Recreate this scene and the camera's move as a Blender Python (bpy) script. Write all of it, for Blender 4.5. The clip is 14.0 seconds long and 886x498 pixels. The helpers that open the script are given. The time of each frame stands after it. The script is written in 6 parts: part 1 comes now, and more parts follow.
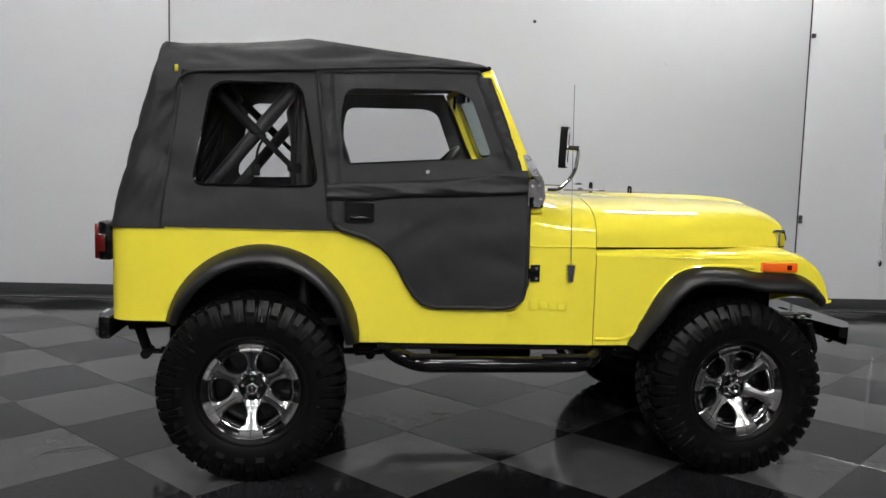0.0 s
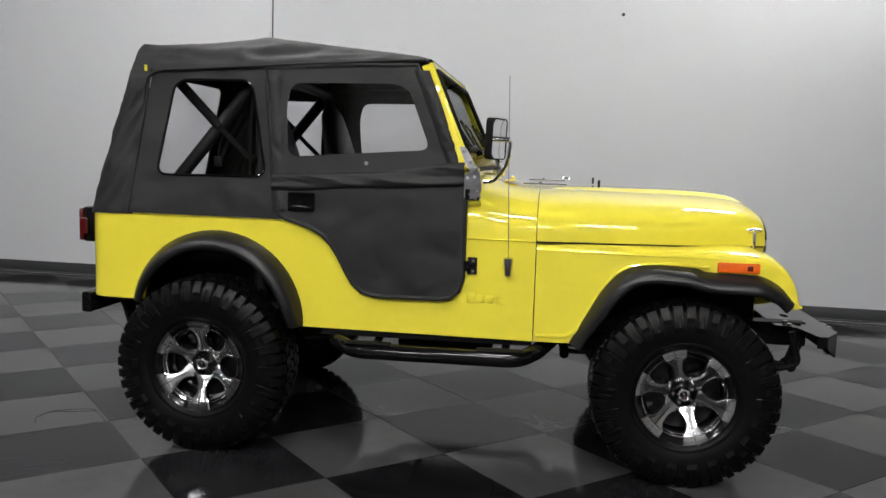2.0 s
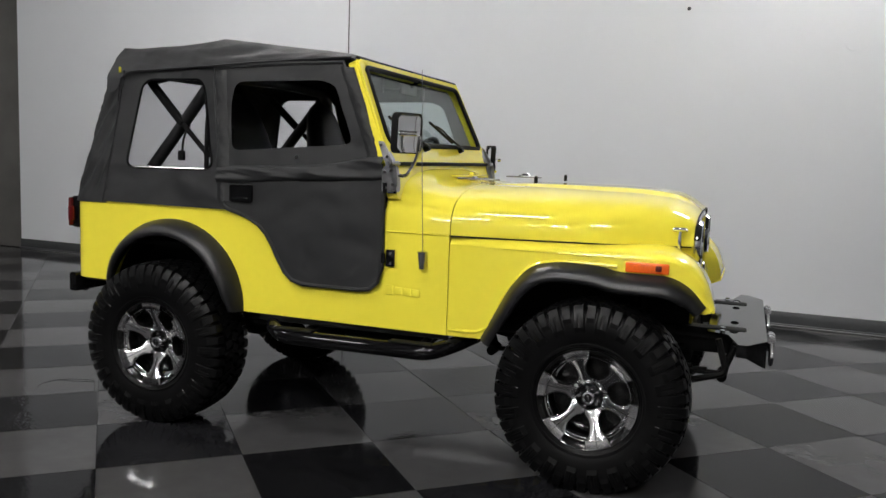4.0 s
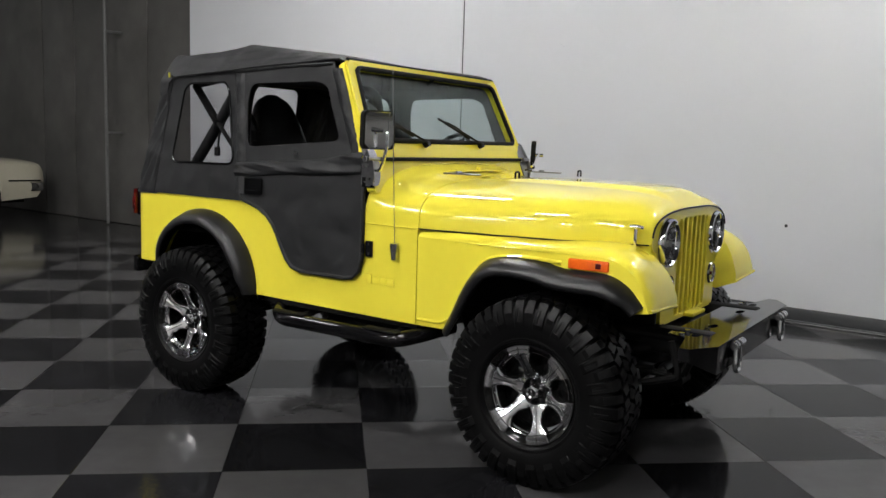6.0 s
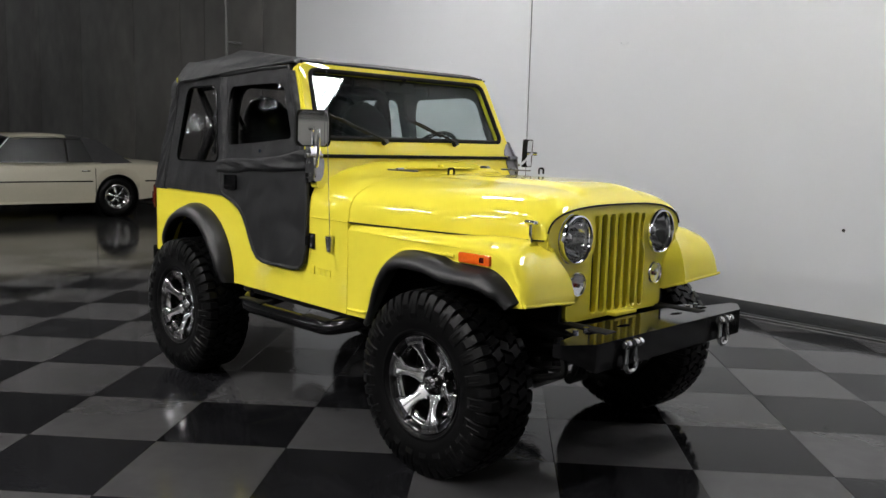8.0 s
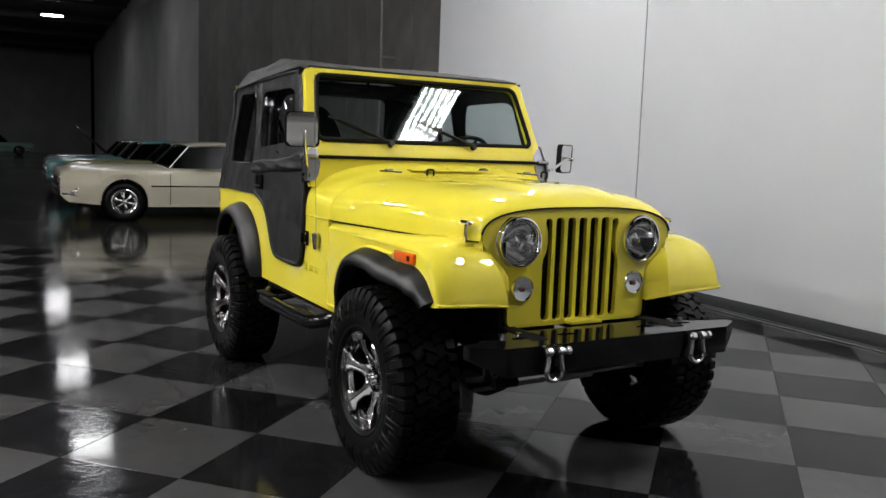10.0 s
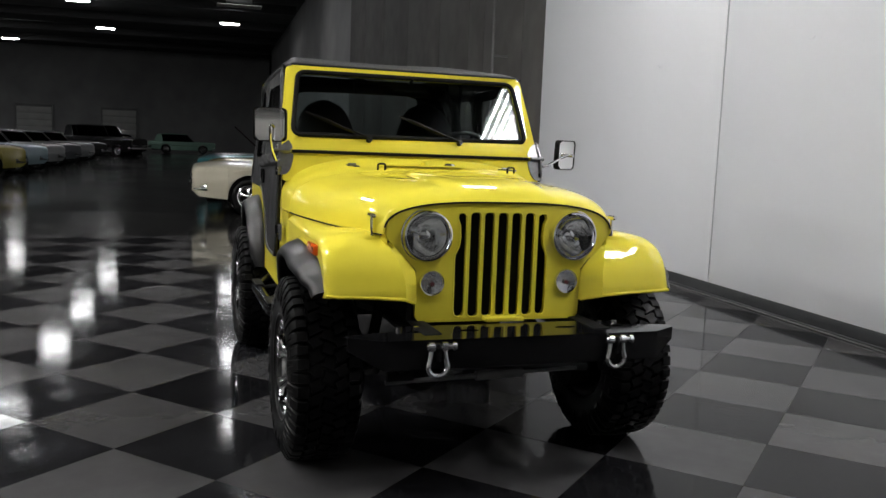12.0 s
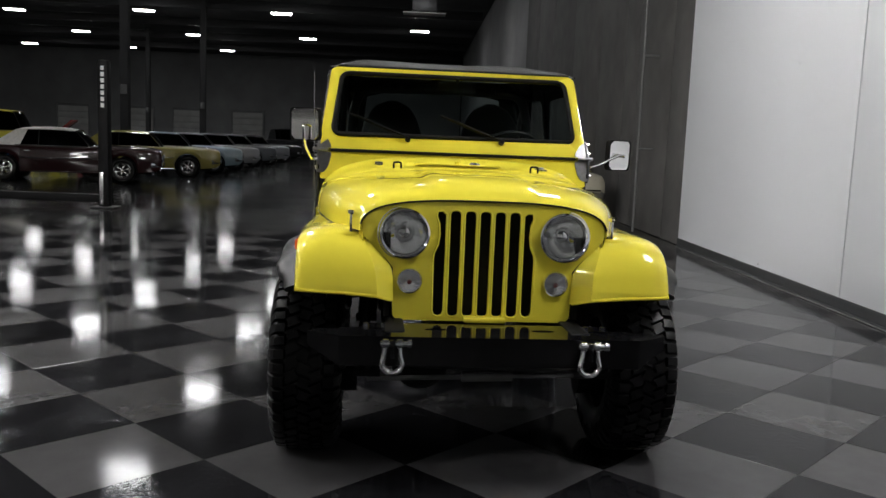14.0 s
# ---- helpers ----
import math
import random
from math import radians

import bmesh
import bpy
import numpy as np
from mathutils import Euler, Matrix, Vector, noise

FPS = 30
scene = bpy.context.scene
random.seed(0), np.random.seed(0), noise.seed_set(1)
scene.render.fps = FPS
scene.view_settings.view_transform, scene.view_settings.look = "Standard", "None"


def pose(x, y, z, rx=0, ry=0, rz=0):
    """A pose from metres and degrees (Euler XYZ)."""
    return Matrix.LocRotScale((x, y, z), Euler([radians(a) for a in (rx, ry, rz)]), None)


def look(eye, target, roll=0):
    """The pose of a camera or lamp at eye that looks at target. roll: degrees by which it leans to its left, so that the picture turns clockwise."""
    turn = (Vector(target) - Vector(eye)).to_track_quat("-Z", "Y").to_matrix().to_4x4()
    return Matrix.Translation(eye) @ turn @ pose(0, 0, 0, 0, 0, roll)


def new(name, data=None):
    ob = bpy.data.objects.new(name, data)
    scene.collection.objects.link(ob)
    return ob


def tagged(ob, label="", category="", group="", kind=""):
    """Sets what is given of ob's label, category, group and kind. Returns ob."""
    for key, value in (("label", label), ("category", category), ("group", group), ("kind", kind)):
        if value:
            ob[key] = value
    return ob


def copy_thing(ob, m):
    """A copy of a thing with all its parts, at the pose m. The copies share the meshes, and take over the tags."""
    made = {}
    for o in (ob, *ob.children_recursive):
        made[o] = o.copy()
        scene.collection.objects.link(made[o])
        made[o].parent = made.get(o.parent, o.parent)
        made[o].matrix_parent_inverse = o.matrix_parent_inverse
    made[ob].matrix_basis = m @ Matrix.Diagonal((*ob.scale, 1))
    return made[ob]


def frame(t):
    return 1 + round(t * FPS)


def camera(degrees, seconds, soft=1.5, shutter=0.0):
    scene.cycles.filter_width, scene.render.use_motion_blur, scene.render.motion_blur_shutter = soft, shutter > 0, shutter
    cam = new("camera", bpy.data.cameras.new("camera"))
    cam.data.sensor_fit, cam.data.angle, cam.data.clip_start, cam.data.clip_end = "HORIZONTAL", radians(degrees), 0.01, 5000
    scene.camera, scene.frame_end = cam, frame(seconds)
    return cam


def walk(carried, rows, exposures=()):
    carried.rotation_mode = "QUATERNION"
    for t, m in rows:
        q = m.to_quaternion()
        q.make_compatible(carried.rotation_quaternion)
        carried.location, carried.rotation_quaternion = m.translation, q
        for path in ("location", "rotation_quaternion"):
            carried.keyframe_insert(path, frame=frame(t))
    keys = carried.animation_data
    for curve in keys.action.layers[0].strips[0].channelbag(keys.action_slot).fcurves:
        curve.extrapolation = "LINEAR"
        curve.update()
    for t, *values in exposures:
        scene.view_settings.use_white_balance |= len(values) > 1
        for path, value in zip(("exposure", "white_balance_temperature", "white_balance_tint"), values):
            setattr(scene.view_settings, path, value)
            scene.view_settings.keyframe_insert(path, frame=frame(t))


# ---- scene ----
cam = camera(55.5, 14.0)
PATH = [
    (0, (0.35, -4.3, 1.365), (0.593, -2.325, 1.158), 1.6),
    (0.5, (0.644, -4.35, 1.36), (0.792, -2.367, 1.149), 1.6),
    (1, (0.904, -4.377, 1.365), (0.919, -2.389, 1.147), 1.6),
    (1.5, (1.202, -4.367, 1.359), (1.084, -2.382, 1.144), 1.7),
    (2, (1.506, -4.347, 1.352), (1.267, -2.373, 1.137), 1.7),
    (2.5, (1.783, -4.326, 1.353), (1.405, -2.374, 1.137), 1.8),
    (3, (2.07, -4.281, 1.347), (1.569, -2.357, 1.133), 1.8),
    (3.5, (2.352, -4.215, 1.341), (1.785, -2.309, 1.127), 1.9),
    (6, (3.63, -3.782, 1.384), (2.536, -2.127, 1.137), 1.8),
    (6.5, (3.861, -3.652, 1.39), (2.683, -2.055, 1.141), 1.7),
    (7, (4.09, -3.502, 1.382), (2.827, -1.971, 1.138), 1.6),
    (7.5, (4.326, -3.345, 1.374), (3.0, -1.867, 1.132), 1.6),
    (8, (4.547, -3.176, 1.383), (3.146, -1.771, 1.134), 1.6),
    (10.5, (5.358, -2.078, 1.35), (3.609, -1.135, 1.12), 2.1),
    (11, (5.488, -1.832, 1.358), (3.707, -0.955, 1.122), 2.1),
    (11.5, (5.588, -1.601, 1.36), (3.761, -0.822, 1.121), 2.2),
    (12, (5.665, -1.378, 1.362), (3.792, -0.719, 1.119), 2.2),
    (12.5, (5.721, -1.147, 1.364), (3.809, -0.613, 1.118), 2.2),
    (13, (5.773, -0.924, 1.368), (3.829, -0.528, 1.12), 2.3),
    (13.5, (5.814, -0.713, 1.372), (3.853, -0.411, 1.121), 2.3),
    (14, (5.831, -0.528, 1.369), (3.858, -0.316, 1.118), 2.3),
]
walk(cam, [(t, look(eye, target, roll)) for t, eye, target, roll in PATH],
     exposures=[(0.0, -0.02), (3.7, 0.0), (6.0, 0.05), (8.2, 0.08), (10.3, 0.15), (14.0, 0.15)])

# ---- world, hall lamps, exposure ----
scene.view_settings.exposure = 0.0
world = bpy.data.worlds.new("world")
scene.world = world
world.use_nodes = True
world.node_tree.nodes["Background"].inputs["Color"].default_value = (0.5, 0.55, 0.6, 1)
world.node_tree.nodes["Background"].inputs["Strength"].default_value = 0.0

BAY_POWER = 125.0     # tubes of the high bays over the display floor
HALL_POWER = 39.0    # panels of the hall lamps

# ---- materials ----


def material(name, color, rough=0.5, metal=0.0, spec=0.5, coat=0.0, scale=20.0, vary=0.12, bump=0.0, bump_scale=200.0,
             rough_vary=0.08, stain=0.0, stain_scale=1.5, coat_rough=0.03, per_object=0.0, coords="Object", fold=0.0, fold_scale=6.0, scuffed=0.0):
    """Procedural surface: base colour with grain and broad stains, varied roughness and fine relief."""
    m = bpy.data.materials.new(name)
    m.use_nodes = True
    nt = m.node_tree
    b = nt.nodes["Principled BSDF"]
    tc = nt.nodes.new("ShaderNodeTexCoord")
    n1 = nt.nodes.new("ShaderNodeTexNoise")
    n1.inputs["Scale"].default_value = scale
    n1.inputs["Detail"].default_value = 6
    nt.links.new(tc.outputs[coords], n1.inputs["Vector"])
    n2 = nt.nodes.new("ShaderNodeTexNoise")
    n2.inputs["Scale"].default_value = stain_scale
    n2.inputs["Detail"].default_value = 4
    nt.links.new(tc.outputs[coords], n2.inputs["Vector"])
    mr = nt.nodes.new("ShaderNodeMapRange")
    mr.inputs["From Min"].default_value, mr.inputs["From Max"].default_value = 0.3, 0.7
    mr.inputs["To Min"].default_value, mr.inputs["To Max"].default_value = 1 - vary, 1 + vary
    nt.links.new(n1.outputs["Fac"], mr.inputs["Value"])
    mr2 = nt.nodes.new("ShaderNodeMapRange")
    mr2.inputs["From Min"].default_value, mr2.inputs["From Max"].default_value = 0.3, 0.7
    mr2.inputs["To Min"].default_value, mr2.inputs["To Max"].default_value = 1 - stain, 1 + stain
    nt.links.new(n2.outputs["Fac"], mr2.inputs["Value"])
    mul = nt.nodes.new("ShaderNodeMath")
    mul.operation = "MULTIPLY"
    nt.links.new(mr.outputs[0], mul.inputs[0])
    nt.links.new(mr2.outputs[0], mul.inputs[1])
    last = mul
    if per_object:
        oi = nt.nodes.new("ShaderNodeObjectInfo")
        mr3 = nt.nodes.new("ShaderNodeMapRange")
        mr3.inputs["To Min"].default_value, mr3.inputs["To Max"].default_value = 1 - per_object, 1 + per_object
        nt.links.new(oi.outputs["Random"], mr3.inputs["Value"])
        mul2 = nt.nodes.new("ShaderNodeMath")
        mul2.operation = "MULTIPLY"
        nt.links.new(mul.outputs[0], mul2.inputs[0])
        nt.links.new(mr3.outputs[0], mul2.inputs[1])
        last = mul2
    hsv = nt.nodes.new("ShaderNodeHueSaturation")
    hsv.inputs["Color"].default_value = (*color, 1)
    nt.links.new(last.outputs[0], hsv.inputs["Value"])
    nt.links.new(hsv.outputs[0], b.inputs["Base Color"])
    rr = nt.nodes.new("ShaderNodeMapRange")
    rr.inputs["From Min"].default_value, rr.inputs["From Max"].default_value = 0.3, 0.7
    rr.inputs["To Min"].default_value = max(0.0, rough * (1 - rough_vary))
    rr.inputs["To Max"].default_value = min(1.0, rough * (1 + rough_vary))
    nt.links.new(n2.outputs["Fac"], rr.inputs["Value"])
    nt.links.new(rr.outputs[0], b.inputs["Roughness"])
    b.inputs["Metallic"].default_value = metal
    b.inputs["Specular IOR Level"].default_value = spec
    b.inputs["Coat Weight"].default_value = coat
    b.inputs["Coat Roughness"].default_value = coat_rough
    if bump:
        n3 = nt.nodes.new("ShaderNodeTexNoise")
        n3.inputs["Scale"].default_value = bump_scale
        n3.inputs["Detail"].default_value = 4
        nt.links.new(tc.outputs[coords], n3.inputs["Vector"])
        bp = nt.nodes.new("ShaderNodeBump")
        bp.inputs["Strength"].default_value = bump
        bp.inputs["Distance"].default_value = 0.01
        nt.links.new(n3.outputs["Fac"], bp.inputs["Height"])
        nt.links.new(bp.outputs[0], b.inputs["Normal"])
        if scuffed:
            # a share of the pieces carries worn, rippled patches
            oi = nt.nodes.new("ShaderNodeObjectInfo")
            pick = nt.nodes.new("ShaderNodeMapRange")
            pick.inputs["From Min"].default_value, pick.inputs["From Max"].default_value = 0.62, 0.80
            nt.links.new(oi.outputs["Random"], pick.inputs["Value"])
            patch = nt.nodes.new("ShaderNodeMapRange")
            patch.inputs["From Min"].default_value, patch.inputs["From Max"].default_value = 0.50, 0.60
            nt.links.new(n2.outputs["Fac"], patch.inputs["Value"])
            both = nt.nodes.new("ShaderNodeMath")
            both.operation = "MULTIPLY"
            nt.links.new(pick.outputs[0], both.inputs[0])
            nt.links.new(patch.outputs[0], both.inputs[1])
            amount = nt.nodes.new("ShaderNodeMath")
            amount.operation = "MULTIPLY_ADD"
            amount.inputs[1].default_value, amount.inputs[2].default_value = scuffed, bump
            nt.links.new(both.outputs[0], amount.inputs[0])
            nt.links.new(amount.outputs[0], bp.inputs["Strength"])
        if fold:
            n4 = nt.nodes.new("ShaderNodeTexNoise")
            n4.inputs["Scale"].default_value = fold_scale
            n4.inputs["Detail"].default_value = 0.6
            n4.inputs["Distortion"].default_value = 0.25
            nt.links.new(tc.outputs[coords], n4.inputs["Vector"])
            b2 = nt.nodes.new("ShaderNodeBump")
            b2.inputs["Strength"].default_value = fold
            b2.inputs["Distance"].default_value = 0.05
            nt.links.new(n4.outputs["Fac"], b2.inputs["Height"])
            nt.links.new(b2.outputs[0], bp.inputs["Normal"])
    return m


def emitter(name, color, strength):
    m = bpy.data.materials.new(name)
    m.use_nodes = True
    nt = m.node_tree
    nt.nodes.remove(nt.nodes["Principled BSDF"])
    e = nt.nodes.new("ShaderNodeEmission")
    e.inputs["Color"].default_value = (*color, 1)
    e.inputs["Strength"].default_value = strength
    nt.links.new(e.outputs[0], nt.nodes["Material Output"].inputs["Surface"])
    return m


def glass(name, tint, rough=0.0, gloss=0.03, wave=0.0):
    """Thin sheet: tinted see-through with a mirror share that grows at a glancing view."""
    m = bpy.data.materials.new(name)
    m.use_nodes = True
    nt = m.node_tree
    nt.nodes.remove(nt.nodes["Principled BSDF"])
    t = nt.nodes.new("ShaderNodeBsdfTransparent")
    t.inputs["Color"].default_value = (*tint, 1)
    g = nt.nodes.new("ShaderNodeBsdfGlossy")
    g.inputs["Roughness"].default_value = rough
    f = nt.nodes.new("ShaderNodeLayerWeight")
    f.inputs["Blend"].default_value = 0.5
    pw = nt.nodes.new("ShaderNodeMath")
    pw.operation, pw.inputs[1].default_value = "POWER", 4.0
    nt.links.new(f.outputs["Facing"], pw.inputs[0])
    ma = nt.nodes.new("ShaderNodeMath")
    ma.operation, ma.inputs[1].default_value, ma.inputs[2].default_value = "MULTIPLY_ADD", 0.45, gloss
    nt.links.new(pw.outputs[0], ma.inputs[0])
    mx = nt.nodes.new("ShaderNodeMixShader")
    nt.links.new(ma.outputs[0], mx.inputs[0])
    nt.links.new(t.outputs[0], mx.inputs[1])
    nt.links.new(g.outputs[0], mx.inputs[2])
    nt.links.new(mx.outputs[0], nt.nodes["Material Output"].inputs["Surface"])
    if wave:
        tc = nt.nodes.new("ShaderNodeTexCoord")
        n = nt.nodes.new("ShaderNodeTexNoise")
        n.inputs["Scale"].default_value = 9.0
        n.inputs["Detail"].default_value = 2
        nt.links.new(tc.outputs["Object"], n.inputs["Vector"])
        bp = nt.nodes.new("ShaderNodeBump")
        bp.inputs["Strength"].default_value = wave
        bp.inputs["Distance"].default_value = 0.02
        nt.links.new(n.outputs["Fac"], bp.inputs["Height"])
        nt.links.new(bp.outputs[0], g.inputs["Normal"])
        nt.links.new(bp.outputs[0], f.inputs["Normal"])
    return m


def frosted(name, color, share):
    """Fluted lamp glass: partly clear, partly milky, with a gloss."""
    m = bpy.data.materials.new(name)
    m.use_nodes = True
    nt = m.node_tree
    b = nt.nodes["Principled BSDF"]
    b.inputs["Base Color"].default_value = (*color, 1)
    b.inputs["Roughness"].default_value = 0.05
    w = nt.nodes.new("ShaderNodeTexWave")
    w.inputs["Scale"].default_value = 26.0
    w.inputs["Distortion"].default_value = 1.0
    w.bands_direction = "Y"
    tc = nt.nodes.new("ShaderNodeTexCoord")
    nt.links.new(tc.outputs["Object"], w.inputs["Vector"])
    bp = nt.nodes.new("ShaderNodeBump")
    bp.inputs["Strength"].default_value, bp.inputs["Distance"].default_value = 0.15, 0.01
    nt.links.new(w.outputs["Fac"], bp.inputs["Height"])
    nt.links.new(bp.outputs[0], b.inputs["Normal"])
    t = nt.nodes.new("ShaderNodeBsdfTransparent")
    mx = nt.nodes.new("ShaderNodeMixShader")
    mx.inputs[0].default_value = share
    nt.links.new(t.outputs[0], mx.inputs[1])
    nt.links.new(b.outputs[0], mx.inputs[2])
    nt.links.new(mx.outputs[0], nt.nodes["Material Output"].inputs["Surface"])
    return m


M = {}
M["wall_white"] = material("white wall paint", (0.765, 0.78, 0.815), 0.6, vary=0.008, scale=1.5, stain=0.015, stain_scale=0.4, bump=0.01, bump_scale=30)
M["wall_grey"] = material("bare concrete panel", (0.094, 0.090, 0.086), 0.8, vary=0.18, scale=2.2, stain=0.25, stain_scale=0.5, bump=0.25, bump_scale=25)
M["wall_dark"] = material("dark hall wall", (0.30, 0.30, 0.30), 0.8, vary=0.12, scale=0.6, stain=0.15, stain_scale=0.12)
M["ceiling_dark"] = material("black ceiling", (0.07, 0.07, 0.071), 0.9, vary=0.2, scale=0.5)
M["rubber_base"] = material("dark grey vinyl skirting", (0.045, 0.047, 0.05), 0.35, vary=0.1, scale=6, bump=0.05)
M["tile_dark"] = material("dark floor tile", (0.0105, 0.0105, 0.0118), 0.076, vary=0.45, scale=48, stain=0.3, stain_scale=3.0, rough_vary=0.35, bump=0.028, bump_scale=36, per_object=0.3, spec=0.10, scuffed=0.14)
M["tile_light"] = material("grey floor tile", (0.057, 0.056, 0.058), 0.080, vary=0.05, scale=10, stain=0.08, stain_scale=2.5, rough_vary=0.3, bump=0.026, bump_scale=34, per_object=0.09, spec=0.15)
M["floor_plain"] = material("polished dark concrete", (0.024, 0.024, 0.024), 0.13, vary=0.2, scale=1.2, stain=0.3, stain_scale=0.25, rough_vary=0.4, bump=0.03, bump_scale=5, spec=0.22)
M["yellow"] = material("yellow car paint", (0.82, 0.705, 0.058), 0.5, vary=0.012, scale=30, stain=0.02, coat=1.0, coat_rough=0.012, spec=0.05)
M["fabric"] = material("charcoal canvas", (0.0085, 0.0088, 0.0102), 0.55, vary=0.12, scale=260, stain=0.12, stain_scale=5, bump=0.25, bump_scale=420, spec=0.42, fold=0.35, fold_scale=7.0)
M["flare"] = material("black flexible plastic", (0.008, 0.008, 0.0088), 0.40, vary=0.1, scale=40, bump=0.04, bump_scale=300, stain=0.15)
M["tyre"] = material("tyre rubber", (0.0030, 0.0030, 0.0032), 0.36, vary=0.15, scale=30, stain=0.2, bump=0.05, bump_scale=160, spec=0.15, rough_vary=0.2)
M["black_gloss"] = material("black powder coat", (0.005, 0.005, 0.0055), 0.08, vary=0.1, scale=20, spec=0.3)
M["black_matt"] = material("black underbody", (0.006, 0.006, 0.006), 0.65, spec=0.12, vary=0.3, scale=12, stain=0.3)
M["chrome"] = material("chrome", (0.88, 0.88, 0.88), 0.09, 1.0, vary=0.01, rough_vary=0.3)
M["zinc"] = material("galvanised steel", (0.62, 0.62, 0.63), 0.24, 1.0, vary=0.08, scale=40)
M["alloy"] = material("machined alloy", (0.86, 0.86, 0.87), 0.14, 1.0, vary=0.03, scale=60)
M["alloy_black"] = material("black rim paint", (0.006, 0.006, 0.006), 0.12, vary=0.1)
M["headlamp"] = material("headlamp reflector", (0.86, 0.87, 0.88), 0.12, 1.0, vary=0.05, scale=60, bump=0.05, bump_scale=60)
M["lens_clear"] = frosted("fluted lamp lens", (0.78, 0.80, 0.81), 0.07)
M["orange"] = material("orange marker lens", (0.85, 0.13, 0.01), 0.15, vary=0.06, scale=90, coat=0.6)
M["red"] = material("red lamp lens", (0.085, 0.004, 0.004), 0.15, vary=0.06, scale=90, coat=0.6)
M["glass"] = glass("windscreen glass", (0.77, 0.835, 0.825), rough=0.0, gloss=0.018)
M["vinyl"] = glass("clear vinyl window", (0.92, 0.92, 0.925), 0.01, gloss=0.010, wave=0.09)
M["seat"] = material("black vinyl seat", (0.008, 0.008, 0.009), 0.45, vary=0.1, bump=0.1)
M["label"] = material("yellow tag", (0.6, 0.55, 0.02), 0.5)
M["white_bar"] = material("white lettering", (0.7, 0.7, 0.7), 0.5)
M["tube"] = emitter("fluorescent tube", (1.0, 0.985, 0.96), BAY_POWER)
M["panel"] = emitter("hall lamp panel", (0.98, 0.99, 1.0), HALL_POWER)
M["wall_pale"] = material("pale grey wall paint", (0.24, 0.24, 0.24), 0.6, vary=0.04, scale=2, stain=0.08, stain_scale=0.5)
M["bracket"] = material("worn bracket steel", (0.22, 0.22, 0.23), 0.36, 1.0, vary=0.12, scale=50)
M["housing"] = material("grey lamp housing", (0.14, 0.14, 0.14), 0.4)
M["steel_dark"] = material("dark steel", (0.022, 0.022, 0.023), 0.5, vary=0.15)
M["lift_black"] = material("black lift paint", (0.008, 0.008, 0.0085), 0.55, vary=0.15, scale=8, spec=0.12)
M["door_panel"] = material("dock door panel", (0.55, 0.55, 0.53), 0.5, vary=0.1, stain=0.15, stain_scale=0.8)


# ---- mesh helpers ----
def finish(ob, smooth=35):
    for p in ob.data.polygons:
        p.use_smooth = True
    ob.data.set_sharp_from_angle(angle=radians(smooth))
    return ob


# parts of the body that narrow towards the tail
TAPERED = {"tub_side", "tub_rail", "tub_rear", "tub_floor", "rear_flare", "canvas_roof", "hem", "tag", "quarter_panel", "window_piping", "edge_flap", "vinyl_pane", "corner_panel",
           "seam_piping", "canvas_door", "door_piping", "rolled_flap", "snap", "door_latch", "paddle", "rear_curtain", "roll_bar", "top_bow", "seat_belt", "belt_strap", "tail_light"}


def part(name, bm, mat, parent=None, label="", smooth=35):
    """Links a bmesh as one mesh object, under a thing or a part."""
    if name in TAPERED:
        for v in bm.verts:
            x, _, z = v.co
            v.co.y *= 1 - 0.035 * max(0.0, min(1.0, (1.2 - x) / 1.76))
            v.co.y *= 1 - 0.032 * max(0.0, min(1.0, (0.30 - x) / 0.55)) * max(0.0, min(1.0, (z - 1.07) / 0.45)) * max(0.0, min(1.0, (1.86 - z) / 0.10))
    me = bpy.data.meshes.new(name)
    bmesh.ops.recalc_face_normals(bm, faces=bm.faces)
    bm.to_mesh(me)
    bm.free()
    me.materials.append(M[mat])
    ob = new(name, me)
    finish(ob, smooth)
    if parent:
        ob.parent = parent
    if label:
        tagged(ob, label=label)
    return ob


def thing(name, m, label, category, group="", kind=""):
    e = new(name)
    e.matrix_basis = m
    return tagged(e, label, category, group, kind)


def box(bm, c, s, bevel=0.0, m=None, seg=2):
    r = bmesh.ops.create_cube(bm, size=1.0)
    vs = r["verts"]
    for v in vs:
        v.co = Vector((v.co.x * s[0] + c[0], v.co.y * s[1] + c[1], v.co.z * s[2] + c[2]))
    if m is not None:
        bmesh.ops.transform(bm, matrix=m, verts=vs)
    if bevel:
        es = list({e for v in vs for e in v.link_edges})
        bmesh.ops.bevel(bm, geom=es, offset=bevel, segments=seg, affect="EDGES", profile=0.5)


def rod(bm, p0, p1, r0, r1=None, seg=12):
    p0, p1 = Vector(p0), Vector(p1)
    d = p1 - p0
    m = Matrix.Translation((p0 + p1) / 2) @ d.to_track_quat("Z", "Y").to_matrix().to_4x4()
    bmesh.ops.create_cone(bm, cap_ends=True, segments=seg, radius1=r0, radius2=r0 if r1 is None else r1, depth=d.length, matrix=m)


